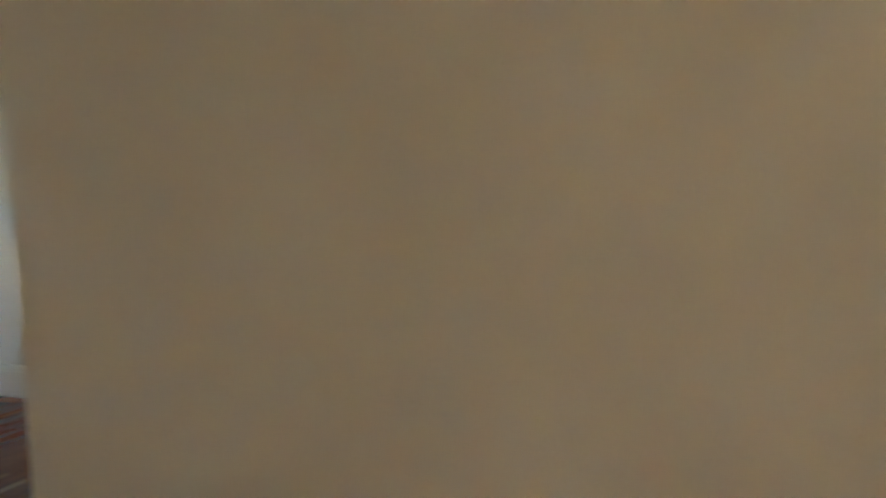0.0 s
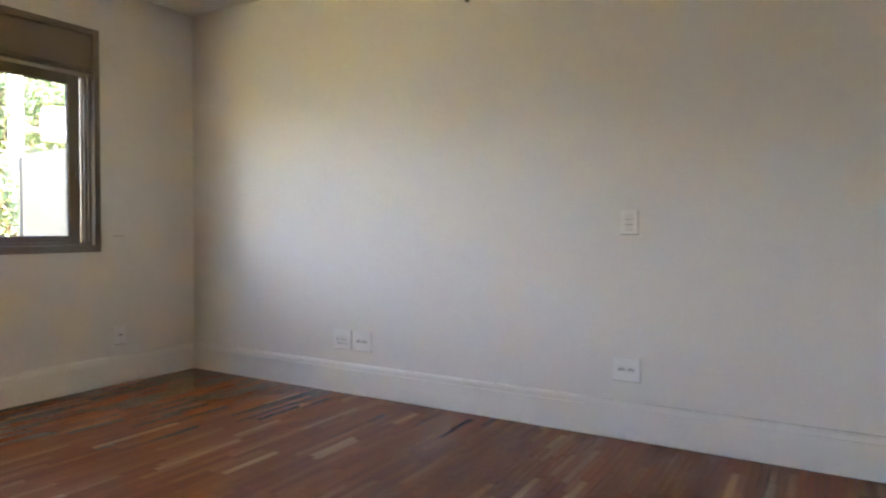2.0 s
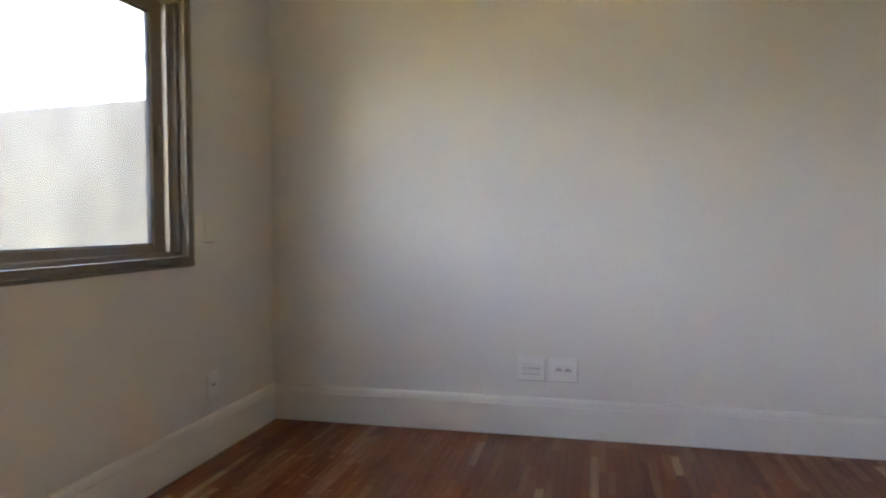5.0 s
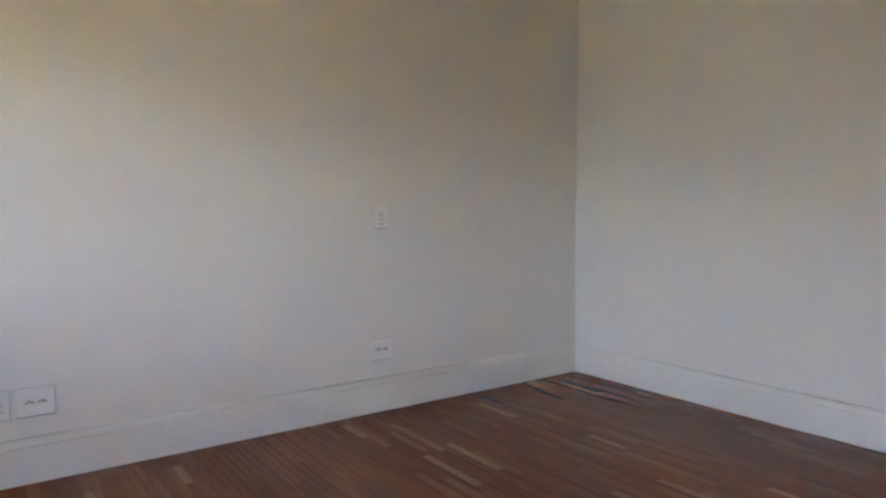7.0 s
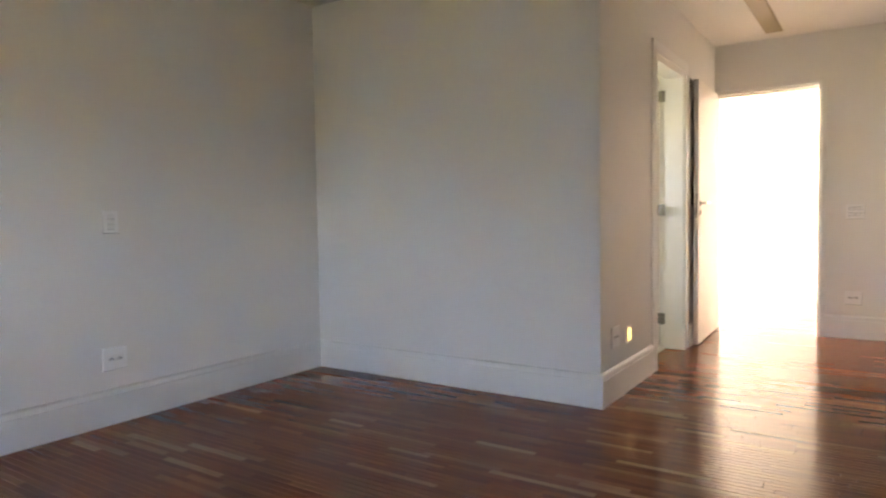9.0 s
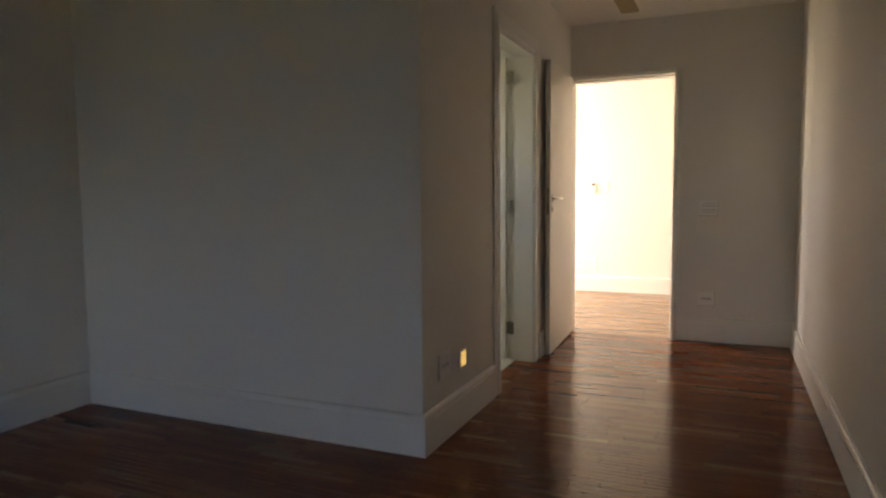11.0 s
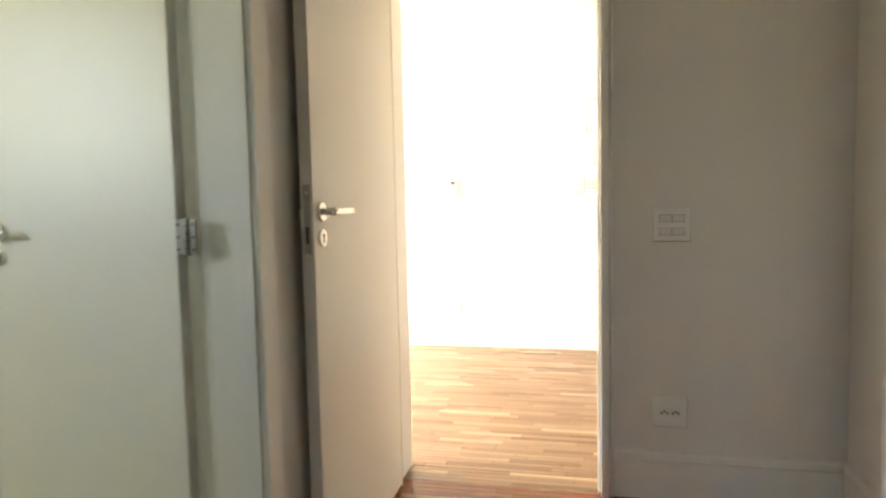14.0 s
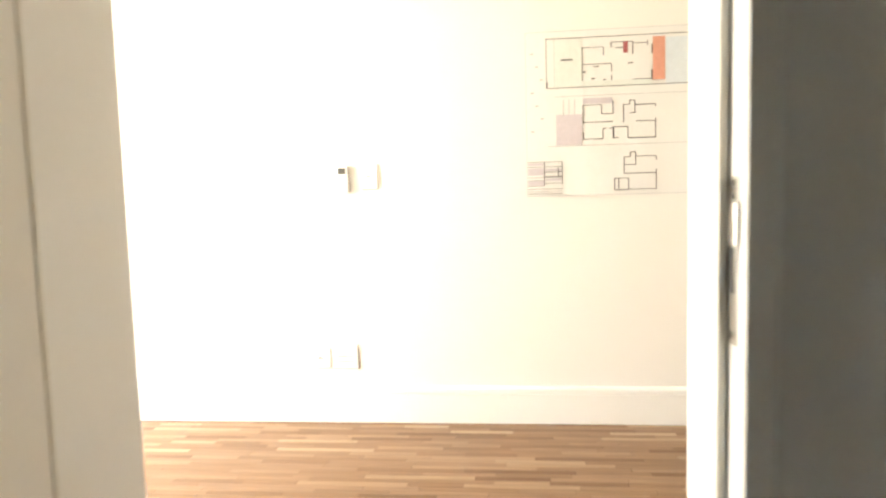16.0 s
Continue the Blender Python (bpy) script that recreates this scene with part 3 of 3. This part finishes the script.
# Dark line drawn under the plate as its shadow.
part("plate_shadow", box(0.0002, -0.038, -0.0605, 0.0020, 0.038, -0.058), DARK, cover)
wall_plate("outlet", (4.800, YC, 0.352), 0, 0.130, 0.116, "square white power outlet plate beside a lit step light", "outlet", "power outlets")
wall_plate("switch_four", (XD, -3.106, 1.029), -90, 0.128, 0.117, "square white light switch plate with four rockers", "switch")
wall_plate("outlet", (XD, -3.102, 0.335), -90, 0.122, 0.110, OUT, "outlet", "power outlets")
wall_plate("outlet", (XF, -1.642, 0.330), -90, 0.095, 0.100, OUT, "outlet", "power outlets")
wall_plate("blank", (XF, -1.768, 0.338), -90, 0.128, 0.122, "square white blank plate above the landing baseboard", "wall plate")
wall_plate("blank", (XF, -1.925, 1.232), -90, 0.078, 0.122, "white blank plate beside the thermostat", "wall plate")

step_light = thing("step_light", (0, 0, 0), "small lit warm step light set into the passage wall", "light")
part("trim_ring", box(-0.046, -0.006, -0.050, 0.046, 0.0, 0.050, 0.002), PLASTIC, step_light)
part("lens", box(-0.032, -0.0075, -0.036, 0.032, -0.0055, 0.036, 0.0006), LED, step_light, "glowing warm LED lens")
step_light.matrix_basis = pose(5.035, YC, 0.330)

thermostat = thing("thermostat", (0, 0, 0), "white wall controller with a small grey display", "thermostat")
part("cradle", box(-0.028, -0.010, -0.050, 0.028, 0.0, 0.020, 0.003), PLASTIC, thermostat)
part("body", box(-0.028, -0.026, -0.066, 0.028, -0.006, 0.066, 0.006, 3), PLASTIC, thermostat)
part("display", box(-0.023, -0.0270, 0.026, 0.016, -0.0255, 0.056, 0.0005), SCREEN, thermostat, "grey liquid crystal display")
for dz in (0.032, 0.046, 0.060):
    part("key", box(0.019, -0.0272, dz - 0.004, 0.026, -0.0255, dz + 0.003, 0.0005), INK_FAINT, thermostat)
part("writing", box(-0.016, -0.0268, 0.010, 0.004, -0.0258, 0.013), INK_FAINT, thermostat)
thermostat.matrix_basis = pose(XF, -1.794, 1.220, 0, 0, -90)

peg = thing("wall_anchor", (2.205, -0.004, 2.222), "small grey screw fixed near the ceiling", "screw")
part("screw_head", rod((0, 0.004, 0), (0, -0.006, 0), 0.010, sides=12, bevel=0.001), STEEL, peg)
part("screw_tip", box(-0.012, -0.010, -0.004, 0.012, -0.004, 0.004, 0.001), DARK, peg)

strip = thing("ceiling_light", (6.20, -2.54, TOP), "narrow unlit linear light fixed under the passage ceiling", "light")
part("housing", box(-1.00, -0.064, -0.010, 1.00, 0.064, 0.0, 0.003), DIFFUSER, strip)
part("diffuser", box(-0.990, -0.054, -0.014, 0.990, 0.054, -0.008, 0.002), DIFFUSER, strip, "unlit yellowed diffuser")

# ---- drawing taped to the landing wall ----
sheet = thing("floor_plan_drawing", (0, 0, 0), "large paper floor plan drawing taped to the landing wall", "poster")
PW, PH = 1.09, 0.772                                          # the sheet; its own x runs to the right, z down from the top is negative


def crinkled_sheet():
    bm, nx, nz = bmesh.new(), 28, 16
    grid = []
    for j in range(nz + 1):
        row = []
        for i in range(nx + 1):
            x, z = PW * i / nx, -PH * j / nz
            fold = 0.0025 * (1 - min(1, abs((x % 0.21) - 0.105) / 0.105))
            row.append(bm.verts.new((x, -0.0035 - fold - 0.0012 * noise.noise((x * 5, z * 5, 1.0)), z)))
        grid.append(row)
    for j in range(nz):
        for i in range(nx):
            bm.faces.new((grid[j][i], grid[j + 1][i], grid[j + 1][i + 1], grid[j][i + 1])).smooth = True
    return bm


part("paper", crinkled_sheet(), PAPER, sheet)


def ink(rects, mat, name, depth=0.0078):
    """Flat bars of ink: (x0, z0, x1, z1) in parts of the sheet's seen 0.75 m by 0.772 m."""
    bm = bmesh.new()
    for x0, z0, x1, z1 in rects:
        box(x0, -depth - 0.0004, -max(z0, z1), x1, -depth, -min(z0, z1), 0, 1, bm)
    return part(name, bm, mat, sheet)


def plan_lines(x0, x1, z0, z1, w, cuts):
    """Outlines of a small plan: the rectangle and its inner walls."""
    r = [(x0, z0, x1, z0 + w), (x0, z1 - w, x1, z1), (x0, z0, x0 + w, z1), (x1 - w, z0, x1, z1)]
    for a, b, c, d in cuts:
        r.append((a, b, max(c, a + w), max(d, b + w)))
    return r


ink([(0.008, 0.004, PW - 0.005, 0.0055), (0.008, PH - 0.006, PW - 0.005, PH - 0.0045), (0.008, 0.004, 0.0095, PH - 0.004), (PW - 0.007, 0.004, PW - 0.005, PH - 0.004),
     (0.11, 0.533, PW - 0.05, 0.535), (0.14, 0.303, PW - 0.05, 0.305), (0.14, 0.040, 0.1415, 0.26)], INK_FAINT, "faint_lines")
for q in ((0.103, 0.0365, PW - 0.06, 0.0395), (0.103, 0.2625, PW - 0.06, 0.2655), (0.103, 0.0365, 0.1055, 0.2655), (0.172, 0.133, 0.226, 0.140), (0.103, 0.235, 0.110, 0.2655)):
    ink([q], INK_LINE, "border_line")
for q in ([(0.270, 0.083, 0.367, 0.086), (0.268, 0.083, 0.272, 0.236), (0.365, 0.087, 0.369, 0.122), (0.270, 0.160, 0.404, 0.163), (0.402, 0.165, 0.406, 0.197), (0.402, 0.214, 0.406, 0.237), (0.310, 0.225, 0.329, 0.230), (0.365, 0.233, 0.377, 0.237), (0.322, 0.170, 0.347, 0.174), (0.275, 0.191, 0.285, 0.199)],
          [(0.402, 0.064, 0.500, 0.067), (0.400, 0.063, 0.404, 0.092), (0.498, 0.067, 0.502, 0.124), (0.500, 0.073, 0.567, 0.076), (0.565, 0.066, 0.569, 0.087), (0.584, 0.083, 0.590, 0.125), (0.584, 0.197, 0.590, 0.242), (0.499, 0.236, 0.592, 0.239), (0.477, 0.161, 0.502, 0.166), (0.422, 0.090, 0.457, 0.093)],
          [(0.270, 0.346, 0.274, 0.435), (0.272, 0.347, 0.357, 0.350), (0.355, 0.350, 0.359, 0.390), (0.357, 0.389, 0.409, 0.392), (0.407, 0.331, 0.411, 0.392), (0.272, 0.426, 0.409, 0.429), (0.270, 0.472, 0.274, 0.503), (0.272, 0.504, 0.365, 0.507), (0.361, 0.457, 0.365, 0.507), (0.363, 0.456, 0.377, 0.459), (0.392, 0.457, 0.409, 0.460), (0.407, 0.451, 0.411, 0.505)],
          [(0.455, 0.349, 0.459, 0.434), (0.457, 0.351, 0.482, 0.354), (0.483, 0.332, 0.487, 0.353), (0.485, 0.331, 0.509, 0.334), (0.507, 0.333, 0.511, 0.392), (0.487, 0.390, 0.509, 0.393), (0.509, 0.352, 0.602, 0.356), (0.600, 0.356, 0.604, 0.365), (0.512, 0.428, 0.602, 0.431), (0.600, 0.418, 0.604, 0.507), (0.477, 0.504, 0.602, 0.508), (0.475, 0.454, 0.479, 0.503), (0.412, 0.451, 0.477, 0.455), (0.410, 0.452, 0.414, 0.502), (0.412, 0.501, 0.435, 0.504)],
          [(0.459, 0.592, 0.487, 0.595), (0.485, 0.571, 0.489, 0.594), (0.487, 0.570, 0.512, 0.573), (0.510, 0.572, 0.514, 0.630), (0.459, 0.628, 0.512, 0.631), (0.457, 0.593, 0.461, 0.668), (0.512, 0.590, 0.605, 0.593), (0.603, 0.594, 0.607, 0.611), (0.459, 0.668, 0.605, 0.672), (0.603, 0.653, 0.607, 0.747), (0.477, 0.743, 0.605, 0.746)],
          [(0.415, 0.690, 0.479, 0.693), (0.415, 0.744, 0.479, 0.748), (0.413, 0.690, 0.417, 0.745), (0.477, 0.693, 0.481, 0.747), (0.432, 0.693, 0.436, 0.745)]):
    for s in q:
        ink([s], INK_LINE, "plan_line")
ink([(0.590, 0.049, 0.645, 0.244)], INK_RED, "red_patch", 0.0076)
ink([(0.457, 0.066, 0.478, 0.116)], INK_MAROON, "maroon_patch", 0.0082)
ink([(0.148, 0.388, 0.268, 0.530), (0.272, 0.316, 0.407, 0.343)], INK_GREY, "mauve_patch", 0.0074)
ink([(0.142, 0.044, 0.269, 0.260), (0.271, 0.238, 0.587, 0.267)], INK_GREEN, "green_patch", 0.0070)
ink([(0.649, 0.054, 0.797, 0.269)], INK_BLUE, "blue_patch", 0.0070)
# the title block, with unreadable lines of writing
ink([(0.013, 0.611, 0.087, 0.622), (0.013, 0.635, 0.087, 0.668), (0.013, 0.695, 0.087, 0.716), (0.095, 0.639, 0.169, 0.648), (0.095, 0.684, 0.169, 0.694)], INK_GREY, "title_wash", 0.0072)
ink([(0.013, 0.605, 0.173, 0.607), (0.013, 0.628, 0.173, 0.630), (0.013, 0.678, 0.173, 0.680), (0.013, 0.691, 0.089, 0.693), (0.013, 0.718, 0.089, 0.720), (0.091, 0.652, 0.173, 0.655), (0.091, 0.673, 0.173, 0.676), (0.091, 0.705, 0.173, 0.707), (0.013, 0.732, 0.173, 0.734), (0.013, 0.744, 0.173, 0.745), (0.013, 0.755, 0.173, 0.757), (0.088, 0.604, 0.091, 0.719), (0.171, 0.608, 0.174, 0.710), (0.153, 0.634, 0.156, 0.680)], INK_LINE, "title_lines", 0.0079)
for k in range(7):
    ink([(0.03 + 0.022 * (k % 3), 0.10 + 0.06 * k, 0.045 + 0.022 * (k % 3), 0.106 + 0.06 * k)], INK_FAINT, "note", 0.0079)
for x in (0.180, 0.206, 0.232):
    ink([(x, 0.32, x + 0.003, 0.39)], INK_FAINT, "beam_line", 0.0079)
sheet.matrix_basis = pose(XF, -2.681, 1.880, 0, 0, -90)

# ---- outside ----
bm = bmesh.new()
bmesh.ops.create_grid(bm, x_segments=40, y_segments=40, size=600)
tagged(link("ground", bm, GROUND), "dry sunlit ground and yards", "ground", kind="structure").location.z = -3.05


def sloping_wall():
    bm = bmesh.new()
    pts = [(x, y, z) for y in (1.66, 1.84) for x, z in ((-5.53, -3.05), (-0.6, -3.05), (-0.6, 2.10), (-5.53, 1.975))]
    v = [bm.verts.new(p) for p in pts]
    for f in ((0, 1, 2, 3), (7, 6, 5, 4), (0, 4, 5, 1), (1, 5, 6, 2), (2, 6, 7, 3), (3, 7, 4, 0)):
        bm.faces.new([v[i] for i in f])
    bmesh.ops.recalc_face_normals(bm, faces=bm.faces[:])
    bmesh.ops.bevel(bm, geom=bm.edges[:], offset=0.012, segments=2, affect="EDGES")
    return bm


side_wall = thing("boundary_wall", (0, 0, 0), "tall grey cement-rendered boundary wall, stained", "wall")
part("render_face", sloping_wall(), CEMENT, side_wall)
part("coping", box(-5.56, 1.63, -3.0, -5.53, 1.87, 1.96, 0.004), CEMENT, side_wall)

# Out-of-view wall, added to block grazing light and darken the north wall's corner.
shade_wall = thing("boundary_wall", (0, 0, 0), "unseen tall grey cement-rendered wall added to shade the bedroom corner", "wall")
part("render_face", box(-1.7, -4.42, -3.05, -0.21, -4.20, 2.75, 0.012), CEMENT, shade_wall)
part("coping", box(-1.73, -4.45, 2.751, -0.21, -4.17, 2.79, 0.004), CEMENT, shade_wall)


def tree(at, height, spread, seed, mat, label, leaves=17000):
    """A tapered trunk, forking limbs and a crown of small bent leaves in uneven clumps."""
    rnd = random.Random(seed)
    t = thing("tree", at, label, "tree", "trees beyond the boundary")
    bm, tips = bmesh.new(), []

    def limb(a, d, length, r, level):
        b = a + d * length
        rod(a, b, r, r * 0.62, 8, 0.0, bm)
        if level == 0:
            tips.append(b)
            return
        if level < 3:
            tips.append(b)
        for k in range(rnd.choice((2, 3)) + (level == 3)):
            turn = Vector((rnd.uniform(-1, 1), rnd.uniform(-1, 1), rnd.uniform(-0.25, 0.75)))
            limb(b, (d * 0.75 + turn * 0.85).normalized(), length * rnd.uniform(0.62, 0.86), r * 0.60, level - 1)

    limb(Vector((0, 0, 0)), Vector((rnd.uniform(-0.1, 0.1), rnd.uniform(-0.1, 0.1), 1)).normalized(), height * 0.34, 0.17 * height / 7, 4)
    part("trunk", bm, BARK, t)
    verts, faces = [], []
    for k in range(leaves):
        c = rnd.choice(tips)
        p = c + Vector((rnd.gauss(0, 1), rnd.gauss(0, 1), rnd.gauss(0, 0.75))) * spread * 0.125
        a = Vector((rnd.uniform(-1, 1), rnd.uniform(-1, 1), rnd.uniform(-0.7, 0.4))).normalized()
        s = a.cross(Vector((rnd.uniform(-1, 1), rnd.uniform(-1, 1), 1))).normalized()
        n = a.cross(s)
        l, w = rnd.uniform(0.09, 0.16), rnd.uniform(0.028, 0.050)
        i = len(verts)
        verts += [p, p + a * l * 0.5 + s * w + n * 0.02, p + a * l - n * 0.05, p + a * l * 0.5 - s * w + n * 0.02]
        faces += [(i, i + 1, i + 2), (i, i + 2, i + 3)]
    me = bpy.data.meshes.new("crown")
    me.from_pydata([tuple(v) for v in verts], [], faces)
    me.materials.append(mat)
    crown = new("crown", me)
    crown.parent = t
    return t


GREEN = "broad tree with sunlit yellow-green foliage beyond the wall"
tree((-15.5, 6.4, -3.05), 8.4, 4.2, 3, LEAF, GREEN)
tree((-19.0, 11.6, -3.05), 9.3, 4.8, 5, LEAF, GREEN)
tree((-13.5, 2.6, -3.05), 7.5, 3.8, 8, LEAF_DARK, "dense dark green tree beside the utility pole")
tree((-23.0, 4.0, -3.05), 8.6, 4.8, 17, LEAF_DARK, "tall dark green tree further off")
tree((-11.5, 4.6, -3.05), 4.6, 2.6, 21, LEAF, "low bushy tree with bright small leaves", 10000)



def woods(x0, x1, y0, y1, top, count, seed):
    """A dense belt of unseen trees added beyond the yard to screen the low sky and bounce yellow-green light: rounded
    crowns of many leaves down to the ground.
    """
    rnd = random.Random(seed)
    crowns = [(rnd.uniform(x0, x1), rnd.uniform(y0, y1), rnd.uniform(top - 1.6, top + 0.6), rnd.uniform(1.5, 2.6)) for _ in range(70)]
    verts, faces = [], []
    for _ in range(count):
        cx, cy, ct, cr = rnd.choice(crowns)
        d = Vector((rnd.gauss(0, 1), rnd.gauss(0, 1), rnd.gauss(0, 1))).normalized()
        p = Vector((cx + d.x * cr, cy + d.y * cr, (ct - 3.05) / 2 + d.z * (ct + 3.05) / 2)) * rnd.uniform(0.97, 1.0)
        a = Vector((rnd.uniform(-1, 1), rnd.uniform(-1, 1), rnd.uniform(-0.6, 0.6))).normalized()
        w = a.cross(Vector((rnd.uniform(-1, 1), rnd.uniform(-1, 1), 1))).normalized() * rnd.uniform(0.09, 0.16)
        a *= rnd.uniform(0.28, 0.45)
        i = len(verts)
        verts += [tuple(p - a), tuple(p + w), tuple(p + a), tuple(p - w)]
        faces.append((i, i + 1, i + 2, i + 3))
    me = bpy.data.meshes.new("woods")
    me.from_pydata(verts, [], faces)
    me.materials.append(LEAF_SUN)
    return tagged(new("woods", me), "unseen dense belt of yellow-green trees added beyond the yard to screen low sky", "trees", kind="stuff")


# Added out of view, to shape the daylight on the bedroom walls.
woods(-24.0, -13.0, -26.0, -0.5, 3.3, 70000, 31)

pole = thing("utility_pole", (-11.0, 4.34, -3.05), "pale concrete utility pole with a transformer and cables", "pole")
part("shaft", rod((0, 0, 0), (0, 0, 9.2), 0.17, 0.125, 20), POLE, pole)
part("crossarm", box(-0.06, -0.75, 8.05, 0.06, 0.75, 8.15, 0.01), GREY_METAL, pole)
tank = part("transformer", rod((0.05, 0.86, 5.95), (0.05, 0.86, 6.66), 0.32, 0.32, 20, 0.02), GREY_METAL, pole, "weathered grey transformer tank")
for k in range(6):
    part("cooling_fin", box(0.05 + 0.32 * math.cos(k * 0.5 - 1.0) - 0.01, 0.86 + 0.32 * math.sin(k * 0.5 - 1.0) - 0.05, 6.02,
                            0.05 + 0.32 * math.cos(k * 0.5 - 1.0) + 0.01, 0.86 + 0.32 * math.sin(k * 0.5 - 1.0) + 0.05, 6.58, 0.004), GREY_METAL, tank)
part("bracket", box(-0.04, 0.10, 6.10, 0.04, 0.58, 6.20, 0.005), GREY_METAL, pole)
part("switch_box", box(0.24, 0.36, 6.02, 0.36, 0.60, 6.42, 0.01), PINK_METAL, tank, "faded red switch box")
for k, (dz, dy) in enumerate(((5.35, 0.16), (5.50, -0.16), (5.68, 0.16), (8.22, -0.6), (8.22, 0.0), (8.22, 0.6))):
    bm = bmesh.new()
    pts = [Vector((0.1 * k, dy + s * 26, dz - 1.1 * (1 - (2 * abs(s) - 1) ** 2) if abs(s) < 1 else dz)) for s in [i / 10 for i in range(-10, 11)]]
    for a, b in zip(pts, pts[1:]):
        rod(a, b, 0.016, 0.016, 6, 0.0, bm)
    part("cable", bm, CABLE, pole)

house = thing("neighbour_house", (-27.0, 11.0, -3.05), "low neighbouring house with a clay tile roof", "house")
part("house_wall", box(-4, -5, 0, 4, 5, 3.6), FACADE, house)
bm = bmesh.new()
v = [bm.verts.new(p) for p in ((-4.6, -5.6, 3.6), (4.6, -5.6, 3.6), (4.6, 5.6, 3.6), (-4.6, 5.6, 3.6), (0, -5.6, 5.6), (0, 5.6, 5.6))]
for f in ((0, 1, 4), (1, 2, 5, 4), (2, 3, 5), (3, 0, 4, 5), (0, 3, 2, 1)):
    bm.faces.new([v[i] for i in f])
part("roof", bm, ROOF_TILE, house)
for y in (-3, 0, 3):
    w = part("window", box(3.99, y - 0.6, 1.0, 4.06, y + 0.6, 2.2, 0.01), TRIM, house)
    part("window_glass", box(4.05, y - 0.52, 1.08, 4.075, y + 0.52, 2.12), SCREEN, w)

# ---- wooden strips of the floor ----
STRIP_W, GAP = 0.034, 0.0006
rnd = random.Random(42)
strips = []                                                    # (x, y, length) of each strip; they run along y
AREAS = [(0.0, XB, YE, 0.0), (XB, XD, YE, YC), (BATH[0], BATH[1], YC, -1.915), (XD, XH, DOORWAY[0], DOORWAY[1]), (XH, XF, YS, YN)]
for ax0, ax1, ay0, ay1 in AREAS:
    k = math.floor(ax0 / STRIP_W)
    while k * STRIP_W < ax1 - 1e-6:
        x0, x1 = max(ax0, k * STRIP_W), min(ax1, (k + 1) * STRIP_W)
        y = ay0 - rnd.uniform(0.0, 0.3)
        while y < ay1:
            ln = rnd.choice((0.22, 0.30, 0.30, 0.38, 0.45))
            a, b = max(y, ay0), min(y + ln, ay1)
            if b - a > 0.012 and x1 - x0 > 0.006:
                strips.append((x0, x1, a, b, rnd.uniform(-0.0003, 0.0)))
            y += ln
        k += 1

floor = tagged(new("floor"), "glossy red-brown hardwood strip parquet floor", "floor", kind="structure")
shared = {}


def strip_geometry(w, ln):
    """A strip with eased top edges, centred in plan, its top at z = 0."""
    e, d = 0.0009, 0.012
    a, b = w / 2 - GAP / 2, ln / 2 - GAP / 2
    vs = [(-a, -b, -d), (a, -b, -d), (a, b, -d), (-a, b, -d), (-a, -b, -e), (a, -b, -e), (a, b, -e), (-a, b, -e),
          (-a + e, -b + e, 0), (a - e, -b + e, 0), (a - e, b - e, 0), (-a + e, b - e, 0)]
    fs = [(8, 9, 10, 11)] + [(i, (i + 1) % 4, 4 + (i + 1) % 4, 4 + i) for i in range(4)] + [(4 + i, 4 + (i + 1) % 4, 8 + (i + 1) % 4, 8 + i) for i in range(4)]
    return vs, fs


single = [s for s in strips if 3.9 < s[0] < 5.4 and -3.3 < s[2] < -2.1][:300]
single_pale = [s for s in strips if 8.6 < s[0] < 9.9 and -3.2 < s[2] < -1.4][:300]
chosen = set(single + single_pale)


def joined_strips(parent, some, mat):
    """The strips that are not told apart one by one, in one mesh."""
    verts, faces = [], []
    for s in some:
        vs, fs = strip_geometry(s[1] - s[0], s[3] - s[2])
        i = len(verts)
        cx, cy = (s[0] + s[1]) / 2, (s[2] + s[3]) / 2
        verts += [(x + cx, y + cy, z + s[4]) for x, y, z in vs]
        faces += [tuple(i + q for q in f) for f in fs]
    me = bpy.data.meshes.new("strips")
    me.from_pydata(verts, [], faces)
    me.materials.append(mat)
    rest = new("strips", me)
    rest.parent = parent
    rest["kind"] = "stuff"


landing = tagged(new("floor_landing"), "paler yellow-brown hardwood strip parquet of the landing", "floor", kind="structure")
joined_strips(floor, [s for s in strips if s not in chosen and s[0] < XD - 0.001], WOOD)
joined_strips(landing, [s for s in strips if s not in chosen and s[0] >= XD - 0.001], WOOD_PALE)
for s in single + single_pale:
    pale = s[0] >= XD - 0.001
    key = (round(s[1] - s[0], 3), round(s[3] - s[2], 3), pale)
    if key not in shared:
        vs, fs = strip_geometry(key[0], key[1])
        me = bpy.data.meshes.new("strip")
        me.from_pydata(vs, [], fs)
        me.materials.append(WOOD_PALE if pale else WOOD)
        shared[key] = me
    ob = new("strip", shared[key])
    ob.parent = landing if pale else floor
    ob.location = ((s[0] + s[1]) / 2, (s[2] + s[3]) / 2, s[4])
